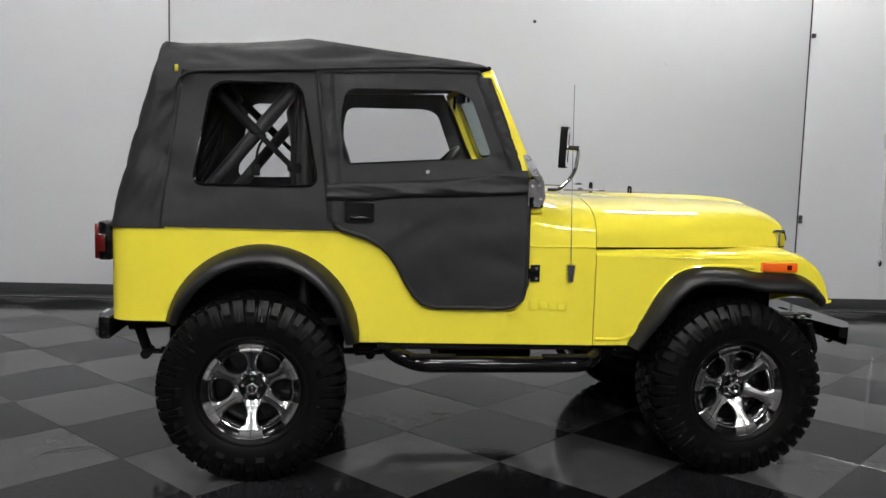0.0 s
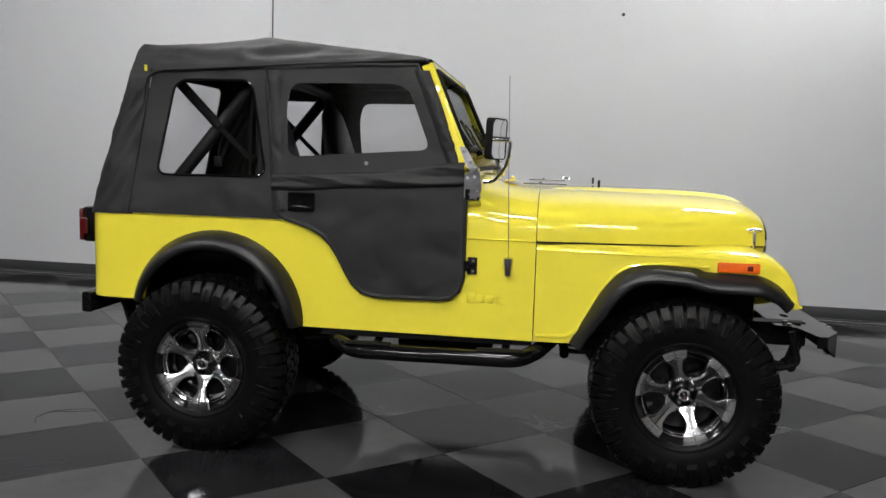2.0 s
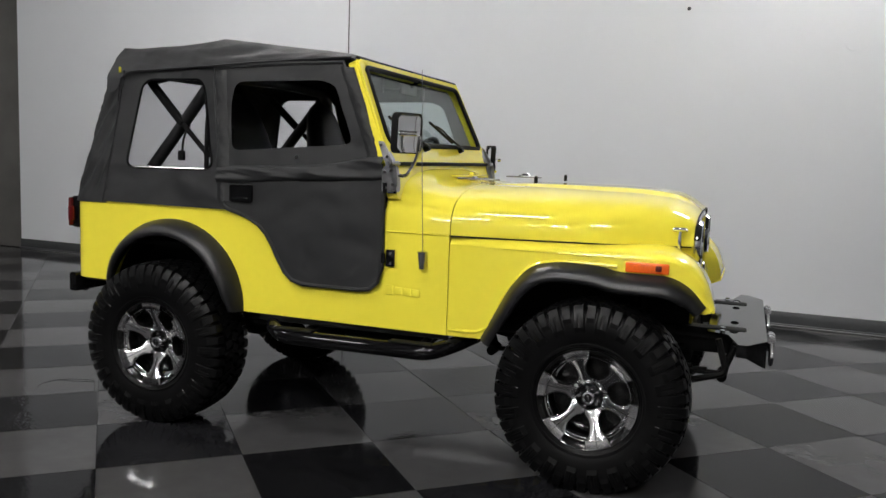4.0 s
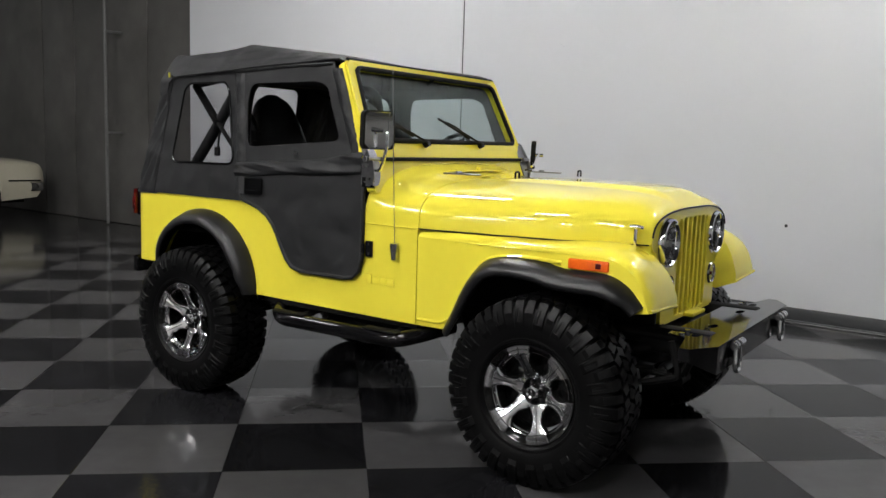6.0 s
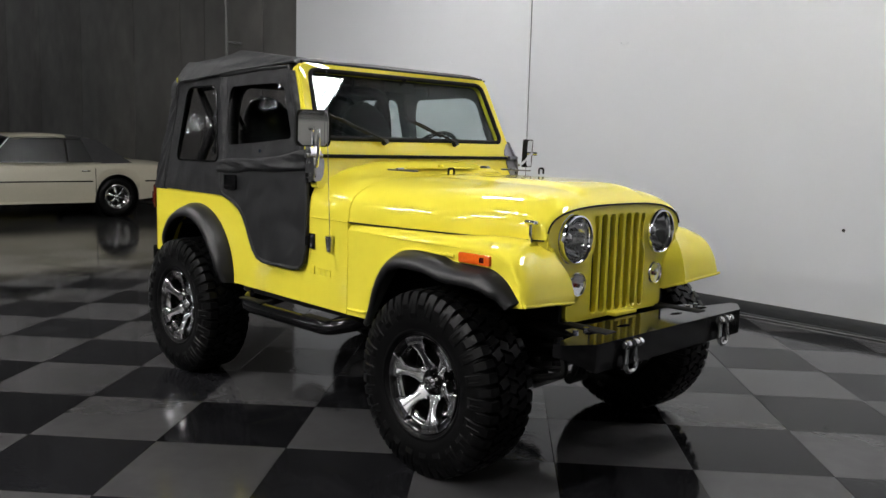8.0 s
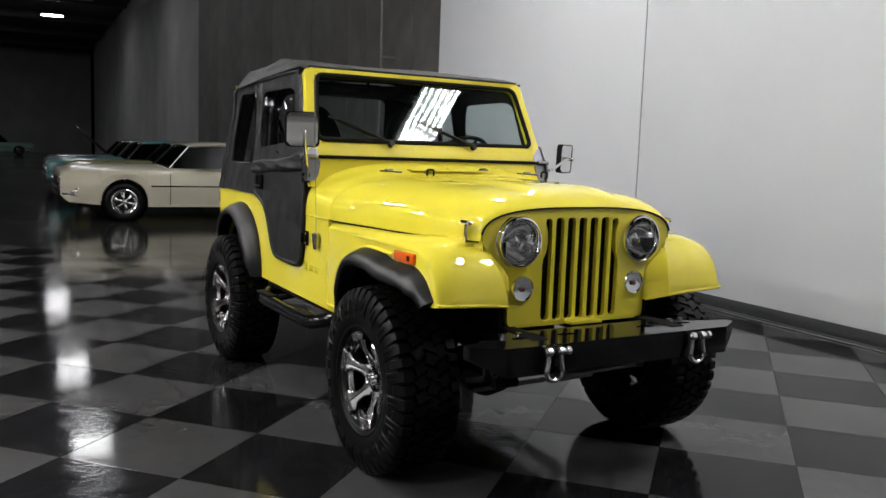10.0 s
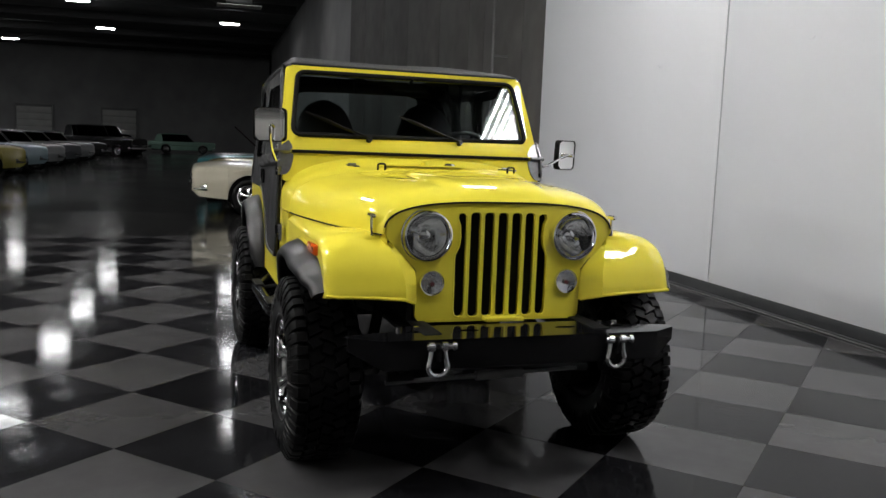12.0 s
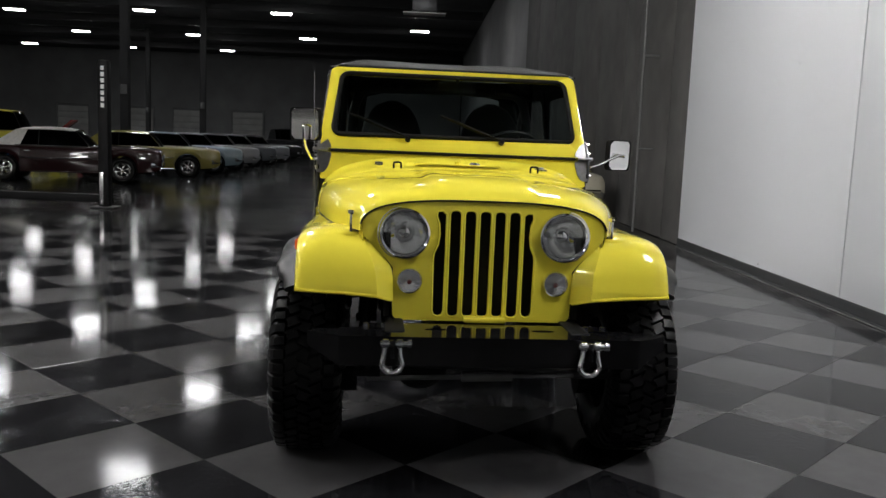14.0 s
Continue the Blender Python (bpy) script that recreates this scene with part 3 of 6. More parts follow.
for s in (-1, 1):
    c = (GX, s * 0.325, 1.002)
    bm = bmesh.new()
    lathe(bm, [(0.084, -0.03), (0.086, 0.008), (0.089, 0.022), (0.095, 0.028), (0.101, 0.026), (0.105, 0.016), (0.106, 0.006), (0.110, 0.005), (0.112, -0.006)], c, 40, "x")
    lamp = part("headlight", bm, "chrome", jeep, "round headlight with chrome bezel")
    bm = bmesh.new()
    lathe(bm, [(0.0, -0.075), (0.02, -0.072), (0.04, -0.062), (0.06, -0.046), (0.078, -0.022), (0.088, 0.0)], c, 32, "x")
    part("reflector", bm, "headlamp", lamp)
    bm = bmesh.new()
    lathe(bm, [(0.0, -0.012), (0.014, -0.013), (0.024, -0.020), (0.026, -0.030), (0.007, -0.034), (0.007, -0.070)], c, 20, "x")
    part("bulb_shield", bm, "headlamp", lamp)
    bm = bmesh.new()
    lathe(bm, [(0.0, 0.030), (0.03, 0.028), (0.06, 0.022), (0.088, 0.008)], c, 32, "x")
    part("lens", bm, "lens_clear", lamp)
    c = (GX + 0.005, s * 0.300, 0.810)
    bm = bmesh.new()
    lathe(bm, [(0.046, 0.0), (0.047, 0.011), (0.050, 0.013), (0.053, 0.008), (0.055, 0.0)], c, 32, "x")
    turn = part("turn_signal", bm, "chrome", jeep, "round clear front turn lamp")
    bm = bmesh.new()
    lathe(bm, [(0.0, 0.030), (0.02, 0.028), (0.038, 0.020), (0.047, 0.010)], c, 28, "x")
    part("lens", bm, "lens_clear", turn)
    bm = bmesh.new()
    box(bm, (GX + 0.027, s * 0.300, 0.826), (0.008, 0.078, 0.006), 0.002)
    part("lens_rib", bm, "lens_clear", turn)
    bm = bmesh.new()
    lathe(bm, [(0.0, 0.002), (0.046, 0.006)], c, 28, "x")
    part("reflector", bm, "headlamp", turn)
    bm = bmesh.new()
    rod(bm, (GX + 0.006, s * 0.300, 0.806), (GX + 0.018, s * 0.300, 0.806), 0.010)
    part("bulb", bm, "red", turn)

# front fenders
def fender_back(z):
    """Where the fender's inboard cheek meets the grille."""
    return smooth(z, ((0.70, 0.370), (0.86, 0.378), (0.90, 0.408), (0.945, 0.456), (1.0, 0.496)))


def flush(x):
    """How far the fender side draws in towards the cowl."""
    t = max(0.0, min(1.0, (2.0 - x) / 0.52))
    return 0.017 * t * t * (3 - 2 * t)


def fender_inner(z):
    """Inboard edge of the fender front, along the grille's outline."""
    return smooth(z, ((0.70, 0.428), (0.80, 0.432), (0.86, 0.441), (0.91, 0.459), (0.95, 0.479), (1.0, 0.502)))


EDGE = ((1.481, 0.990), (2.1, 0.990), (2.28, 0.990), (2.38, 0.987), (2.435, 0.976), (2.487, 0.953), (2.525, 0.919), (2.554, 0.873), (2.571, 0.825), (2.583, 0.780))
TOP = []
for f in np.linspace(0, 1, 40):          # rolled nose, evenly stepped along its curve
    u = f * (len(EDGE) - 1)
    idx = tuple((i, p[0]) for i, p in enumerate(EDGE)), tuple((i, p[1]) for i, p in enumerate(EDGE))
    TOP.append((smooth(u, idx[0]), smooth(u, idx[1])))
for s in (-1, 1):
    bm = bmesh.new()
    opening = [(1.70, 0.66), (1.745, 0.755), (1.80, 0.835), (1.86, 0.875), (1.95, 0.888), (2.25, 0.872), (2.40, 0.855), (2.47, 0.81), (2.515, 0.765)]
    out = [(1.481, 0.570), (1.645, 0.572), *opening, (2.570, 0.773), (2.557, 0.808), (2.538, 0.862), (2.51, 0.907), (2.473, 0.937), (2.425, 0.958), (2.37, 0.968), (1.481, 0.970)]
    sheet(bm, out, [], lambda a, b, d, s=s: Vector((a, s * (0.752 - flush(a) - d), b)), 0.02)
    fender = part("fender", bm, "yellow", jeep)
    bm = bmesh.new()
    rows = []
    for y, q in ((0.752, 1.0), (0.750, 0.72), (0.742, 0.40), (0.728, 0.14), (0.708, 0.0), (0.67, 0.0), (0.635, 0.0), (0.60, 0.0), (0.56, 0.0), (0.52, 0.0), (0.47, 0.0), (0.40, 0.0), (0.365, 0.0)):
        row = []
        for i, (x, z) in enumerate(TOP):
            f = i / (len(TOP) - 1)
            a = smooth(x, ((2.26, 0.0), (2.42, 0.35), (2.53, 0.9), (2.583, 1.45)))
            zz = z - 0.024 * q * math.cos(a)
            xx = x - 0.024 * q * math.sin(a)
            if i == len(TOP) - 1:
                zz -= 0.022 * max(0.0, (0.70 - y)) / 0.34
                xx = 2.580 - 0.018 * q
            rise = 0.012 * max(0.0, min(1.0, (0.740 - y) / max(0.015, 0.736 - bonnet_w(x) - flush(x)))) * max(0.0, min(1.0, (2.52 - x) / 0.12))
            rise += 0.013 * max(0.0, 1 - ((y - 0.60) / 0.13) ** 2) * max(0.0, min(1.0, (x - 2.1) / 0.2)) * max(0.0, min(1.0, (2.57 - x) / 0.08))
            yy = y if x < 2.44 or y > 0.66 else 0.708 + (y - 0.708) * (0.708 - fender_inner(zz)) / 0.343
            row.append((xx - 0.03 * (0.70 - y) * max(0.0, min(1.0, (x - 2.38) / 0.15)), s * (yy - flush(x)), zz + rise))
        rows.append(row)
    shell(bm, rows, 0.006)
    part("fender_top", bm, "yellow", fender)
    bm = bmesh.new()
    tube(bm, [(2.577, s * 0.748, 0.780), (2.579, s * 0.70, 0.777), (2.574, s * 0.55, 0.769), (2.569, s * 0.434, 0.759), (2.53, s * 0.404, 0.745), (2.486, s * 0.374, 0.730)], 0.007, 8)
    part("fender_lip", bm, "yellow", fender)
    bm = bmesh.new()
    tube(bm, arc([(x, s * (0.753 - flush(x)), z) for x, z in ((1.49, 0.597), (1.66, 0.598), (1.75, 0.79), (1.84, 0.912), (1.98, 0.937), (2.20, 0.930))], 0.08), 0.008, 8)
    part("fender_bead", bm, "yellow", fender)
    # inboard cheek that closes the fender against the grille
    bm = bmesh.new()
    rows = []
    for x, z in TOP:
        if x > 2.435:
            xe, zb = x - 0.03 * 0.335 * min(1.0, (x - 2.38) / 0.15), z - 0.022 * max(0.0, min(1.0, (0.86 - z) / 0.08))
            rows.append([(xe, s * fender_inner(z), zb), (2.484, s * (fender_back(z) - 0.007), zb - 0.030 * max(0.0, min(1.0, (0.9 - z) / 0.12))), (2.452, s * (fender_back(z) - 0.010), zb - 0.030)])
    shell(bm, rows, 0.004)
    part("fender_cheek", bm, "yellow", fender)
    # inner wheel housing
    bm = bmesh.new()
    box(bm, (1.98, s * 0.39, 0.83), (0.98, 0.02, 0.34))
    part("inner_fender", bm, "black_matt", fender)
    # side marker lamp
    bm = bmesh.new()
    box(bm, (2.318, s * 0.755, 0.933), (0.170, 0.022, 0.042), 0.006)
    mk = part("side_marker", bm, "orange", jeep, "orange rectangular side marker lamp")
    bm = bmesh.new()
    box(bm, (2.363, s * 0.766, 0.933), (0.024, 0.006, 0.022), 0.003)
    part("reflector", bm, "red", mk)


def flare(name, path, centre, s, w=0.104):
    """Rubber wheel-arch extension swept along the arch."""
    bm = bmesh.new()
    rows = []
    n = len(path)
    for i, (x, z) in enumerate(path):
        a, b = path[max(0, i - 1)], path[min(n - 1, i + 1)]
        t = Vector((b[0] - a[0], b[1] - a[1])).normalized()
        nx, nz = -t.y, t.x
        sec = [(0.004, 0.738), (0.004, 0.752), (-0.004, 0.772), (-0.016, 0.805), (-0.032, 0.833), (-0.052, 0.848), (-0.068, 0.846), (-0.076, 0.832), (-0.070, 0.815), (-0.060, 0.78), (-0.050, 0.74)]
        k = interp(i / (n - 1), ((0.0, 0.45), (0.12, 0.85), (0.25, 1.0), (0.8, 1.0), (0.93, 0.86), (1.0, 0.55)))
        rows.append([(x + nx * o * (0.4 + 0.6 * k), s * (0.738 + (y - 0.738) * k * w / 0.112), z + nz * o * (0.4 + 0.6 * k)) for o, y in sec])
    surface(bm, rows, closed_u=True, cap=True)
    return part(name, bm, "flare", jeep, "black rubber wheel arch flare", smooth=60)


for s in (-1, 1):
    p = [(ARCH[0] + 0.408 * math.cos(a), ARCH[1] + 0.408 * math.sin(a)) for a in np.linspace(math.pi - 0.19, -0.02, 30)]
    flare("rear_flare", p, ARCH, s)
    p = [(v.x, v.y) for v in arc([Vector(q).to_3d() for q in ((1.638, 0.574), (1.700, 0.690), (1.765, 0.815), (1.845, 0.905), (1.95, 0.934), (2.12, 0.928), (2.20, 0.905), (2.415, 0.902), (2.492, 0.862), (2.552, 0.795))], 0.07, 4)]
    flare("front_flare", p, (2.09, 0.58), s)

# windscreen frame
WS0, WSD = Vector((1.192, 0, 1.312)), Vector((-0.403, 0, 0.915))
WSN = Vector((0.915, 0, 0.403))


def on_screen(a, b, d):
    return WS0 + Vector((0, a, 0)) + WSD * b - WSN * d


bm = bmesh.new()
sheet(bm, ring([(-0.745, 0.0), (0.745, 0.0), (0.690, 0.497), (-0.690, 0.497)], 0.03), [ring([(-0.680, 0.083), (0.680, 0.083), (0.636, 0.468), (-0.636, 0.468)], 0.055, 6)], on_screen, 0.045)
bmesh.ops.bevel(bm, geom=[e for e in bm.edges if len(e.link_faces) == 2 and e.calc_face_angle() > 1.0], offset=0.008, segments=2, affect="EDGES")
screen = part("windscreen_frame", bm, "yellow", jeep)
bm = bmesh.new()
tube(bm, [on_screen(a, b, -0.001) for a, b in ring([(-0.673, 0.090), (0.673, 0.090), (0.629, 0.461), (-0.629, 0.461)], 0.05, 6)], 0.013, 8, closed=True)
part("rubber_seal", bm, "black_matt", screen)
bm = bmesh.new()
sheet(bm, ring([(-0.673, 0.088), (0.673, 0.088), (0.630, 0.463), (-0.630, 0.463)], 0.05, 6), [], lambda a, b, d: on_screen(a, b, 0.014 + d), 0.004)
g = part("pane", bm, "glass", screen, "tinted flat windscreen glass")
g.visible_shadow = False
for y0, y1 in ((-0.26, -0.60), (0.26, -0.08)):
    bm = bmesh.new()
    p0, p1 = on_screen(y0, 0.070, -0.012), on_screen(y1, 0.215, -0.016)
    rod(bm, on_screen(y0, 0.070, 0.0), on_screen(y0, 0.070, -0.03), 0.016)
    mid = p0.lerp(p1, 0.5)
    tube(bm, [on_screen(y0, 0.070, -0.028), mid + WSN * 0.012], 0.006, 8)
    wp = part("wiper", bm, "tyre", screen)
    bm = bmesh.new()
    a, b = p0.lerp(p1, 0.28), p0.lerp(p1, 1.0)
    tube(bm, [a, b], 0.007, 6)
    tube(bm, [a.lerp(b, 0.2) + WSN * 0.01, a.lerp(b, 0.5) + WSN * 0.017, a.lerp(b, 0.8) + WSN * 0.01], 0.005, 6)
    wb = part("wiper_blade", bm, "tyre", screen)

# windscreen hinge plates, mirrors and arms
for s in (-1, 1):
    bm = bmesh.new()
    sheet(bm, ring([(1.160, 1.180), (1.215, 1.180), (1.236, 1.215), (1.226, 1.300), (1.180, 1.302), (1.160, 1.28)], 0.012), [], lambda a, b, d, s=s: Vector((a, s * (0.752 - d), b)), 0.008)
    sheet(bm, ring([(1.172, 1.310), (1.214, 1.310), (1.160, 1.402), (1.132, 1.404)], 0.012), [], lambda a, b, d, s=s: Vector((a, s * (0.756 - d - (b - 1.3) * 0.12), b)), 0.008)
    rod(bm, (1.195, s * 0.742, 1.306), (1.195, s * 0.775, 1.306), 0.012)
    # plates wrapping round to the front of cowl and frame
    for loop, lift, k in ((((0.752, 1.182), (0.712, 1.184), (0.690, 1.212), (0.676, 1.262), (0.672, 1.294), (0.752, 1.298)), 1.203, 0.25), (((0.750, 1.314), (0.676, 1.316), (0.678, 1.336), (0.705, 1.380), (0.740, 1.400)), 1.200, 0.44)):
        sheet(bm, ring([(s * a, b) for a, b in loop], 0.014), [], lambda a, b, d, k=k, lift=lift: Vector((lift - d - (b - 1.296) * k, a, b)), 0.006)
    tube(bm, [(1.210, s * 0.69, 1.306), (1.212, s * 0.73, 1.306), (1.205, s * 0.765, 1.306)], 0.011, 10)
    hp = part("windscreen_hinge", bm, "bracket", jeep, "polished steel windscreen hinge bracket")
    for x, z in ((1.18, 1.20), (1.215, 1.215), (1.205, 1.275), (1.175, 1.27), (1.185, 1.335), (1.155, 1.385)):
        bm = bmesh.new()
        rod(bm, (x, s * 0.75, z), (x, s * 0.760, z), 0.007, seg=6)
        part("bolt", bm, "chrome", hp)


def mirror(head, s, arm, turn):
    bm = bmesh.new()
    pts = arc([Vector(p) for p in arm], 0.05, 5)
    tube(bm, pts, 0.008, 10)
    m = part("wing_mirror", bm, "chrome", jeep, "chrome wing mirror on a bent arm")
    bm = bmesh.new()
    mm = pose(*head, 0, 2, turn)
    sheet(bm, ring([(-0.078, -0.080), (0.078, -0.080), (0.078, 0.080), (-0.078, 0.080)], 0.024, 5), [], lambda a, b, d: mm @ Vector((0.054 - d - 0.032 * (a / 0.078) ** 2 - 0.024 * (b / 0.080) ** 2, a, b)), 0.022)
    part("mirror_head", bm, "chrome", m)
    bm = bmesh.new()
    sheet(bm, ring([(-0.084, -0.086), (0.084, -0.086), (0.084, 0.086), (-0.084, 0.086)], 0.028, 5), [ring([(-0.075, -0.077), (0.075, -0.077), (0.075, 0.077), (-0.075, 0.077)], 0.022, 5)], lambda a, b, d: mm @ Vector((0.012 - d, a, b)), 0.030)
    part("mirror_rim", bm, "black_matt", m)
    bm = bmesh.new()
    rod(bm, mm @ Vector((0.0, 0, 0)), mm @ Vector((0.060, 0, 0)), 0.011)
    part("pivot", bm, "chrome", m)
    return m


mirror((1.298, -0.808, 1.437), -1, [(1.245, -0.755, 1.255), (1.285, -0.775, 1.255), (1.345, -0.81, 1.325), (1.358, -0.815, 1.43), (1.325, -0.812, 1.437)], -18)
mirror((1.15, 0.935, 1.335), 1, [(1.235, 0.755, 1.265), (1.225, 0.80, 1.275), (1.20, 0.87, 1.31), (1.19, 0.93, 1.335)], 28)

# canvas top ----------------------------------------------------------
def crinkle(x, y, z, amp=0.006, f=7.0):
    n1 = noise.noise(Vector((x * f, y * f * 0.6, z * f * 1.4)))
    n2 = noise.noise(Vector((x * f * 1.3 + 3, y * f, z * f * 2.6 + x * f)))
    return amp * (n1 + 0.5 * noise.noise(Vector((x * f * 2.3 + 7, y * f * 2, z * f * 2.1))) + 0.9 * (0.35 - abs(n2)))


def corner_y(z):
    """Half width of the canvas at the rear corners, leaning in under the roof."""
    return side_y(min(z, 1.68)) - 0.115 * max(0.0, (z - 1.68) / 0.14) ** 1.35


def folds(a, b, amp, f=1.0):
    """Soft creases that run along a, with b across them."""
    n = noise.noise(Vector((a * 1.7 * f, b * 11.0 * f, 3.1)))
    m = noise.noise(Vector((a * 3.1 * f + 9.0, b * 23.0 * f, 7.7)))
    return amp * ((0.55 - abs(n) * 2.2) + 0.45 * (0.5 - abs(m) * 2.0))


ROOF = ((-0.412, 1.832), (-0.406, 1.842), (-0.395, 1.845), (-0.33, 1.840), (-0.20, 1.845), (-0.05, 1.855), (0.08, 1.866), (0.17, 1.877), (0.20, 1.883), (0.23, 1.880), (0.30, 1.871), (0.39, 1.860), (0.58, 1.836), (0.80, 1.812), (0.92, 1.796), (0.965, 1.787), (0.985, 1.772))
HEM = ((-0.412, 1.610), (-0.36, 1.615), (-0.335, 1.640), (-0.30, 1.690), (-0.25, 1.709), (0.23, 1.730), (0.44, 1.744), (0.95, 1.766), (0.985, 1.764))
bm = bmesh.new()
rows = []
xs = list(np.linspace(-0.412, 0.985, 84))
for x in xs:
    z, zh = interp(x, ROOF), interp(x, HEM)
    half = interp(x, ((-0.41, 0.575), (-0.38, 0.575), (0.2, 0.555), (0.6, 0.60), (1.0, 0.655)))
    edge = interp(x, ((-0.41, 0.688), (-0.30, 0.697), (0.2, 0.704), (1.0, 0.694)))
    prof = [(edge + 0.004 + (corner_y(zh) + 0.003 - edge - 0.004) * max(0.0, min(1.0, (-0.22 - x) / 0.10)), zh)]
    for f in (0.06, 0.14, 0.24, 0.34, 0.44, 0.54, 0.64, 0.74, 0.84, 0.93):
        zz = zh + (z - 0.014 - zh) * f
        free = edge + 0.003 + (half + 0.010 - edge) * f ** 1.35
        rear = max(0.0, min(1.0, (-0.22 - x) / 0.10))      # at the tail the skirt lies on the corner panel
        prof.append((free + (max(half - 0.002, corner_y(zz) + 0.004) - free) * rear, zz))
    prof += [(half - 0.005, z - 0.003), (half - 0.03, z + 0.001), (half - 0.10, z + 0.001), (half * 0.6, z - 0.001), (half * 0.3, z - 0.006), (0, z - 0.008)]
    row = []
    for q in (-1, 1):
        side = []
        for y, zz in prof:
            k = max(0.0, min(1.0, (zz - zh) / max(0.02, z - zh)))
            if y > half * 0.98:
                lean = zz + 0.16 * (x - 0.2 if x < 0.2 else (0.2 - x) * 0.4)
                d = (1 - 0.6 * max(0.0, min(1.0, (-0.25 - x) / 0.08))) * folds(x + q * 4.0, lean, 0.012, 1.4) * min(1.0, 0.25 + 3 * k * (1.05 - k)) + crinkle(x, q * y, zz, 0.003)
            else:
                d = crinkle(x, q * y, zz, 0.003)
            side.append((x, q * (y + d), zz + d * 0.4))
        row += side if q < 0 else side[-2::-1]
    rows.append(row)
shell(bm, rows, 0.004)
roof = part("canvas_roof", bm, "fabric", jeep, "charcoal canvas roof stretched over bows", smooth=50)
for s in (-1, 1):
    bm = bmesh.new()
    down = [(-0.340, s * 0.7065, 1.560), (-0.332, s * 0.709, 1.640), (-0.318, s * 0.710, 1.680), (-0.285, s * 0.711, 1.702)]
    tube(bm, down + [(x, s * interp(x, ((-0.435, 0.710), (0.2, 0.712), (1.0, 0.703))), interp(x, HEM) + 0.004) for x in np.linspace(-0.25, 0.975, 34)], 0.005, 6)
    part("hem", bm, "fabric", roof)
bm = bmesh.new()
tube(bm, [(0.985, y, 1.768) for y in np.linspace(-0.66, 0.66, 9)], 0.012, 8)
part("header_seal", bm, "black_matt", roof)
bm = bmesh.new()
box(bm, (-0.330, -0.702, 1.722), (0.014, 0.004, 0.028), 0.002)
part("tag", bm, "label", roof, "small yellow sewn tag")


def canvas(name, outline, holes, s, off=0.0, parent=None, cuts=26, amp=0.006):
    """A canvas side panel: outline in x, z laid on the leaning side, cut into small faces and crinkled."""
    bm = bmesh.new()
    loops = []
    for loop in [outline, *holes]:
        dense = []
        for i, (a, b) in enumerate(loop):
            c, d = loop[(i + 1) % len(loop)]
            n = max(1, int(math.hypot(c - a, d - b) / 0.04))
            dense += [(a + (c - a) * k / n, b + (d - b) * k / n) for k in range(n)]
        loops.append(dense)
    sheet(bm, loops[0], loops[1:], lambda a, b, d: Vector((a, d, b)), 0.004)
    long = [e for e in bm.edges if e.calc_length() > 0.05]
    if long:
        bmesh.ops.subdivide_edges(bm, edges=long, cuts=2, use_grid_fill=True)
    for v in bm.verts:
        x, d, z = v.co
        calm = max(0.15, min(1.0, (z - 1.06) / 0.10)) if off < 0.005 else 1.0
        v.co = Vector((x, s * (side_y(z) + 0.002 + off - d + calm * crinkle(x, s * 3.0, z, amp, 9.0)), z))
    return part(name, bm, "fabric", jeep if parent is None else parent, smooth=55)


QWIN = ring([(-0.262, 1.240), (-0.190, 1.640), (-0.145, 1.672), (0.160, 1.672), (0.190, 1.640), (0.262, 1.245)], 0.055, 5)
DWIN = ring([(0.366, 1.338), (0.352, 1.560), (0.375, 1.662), (0.835, 1.668), (0.905, 1.640), (1.003, 1.384)], 0.045, 5)
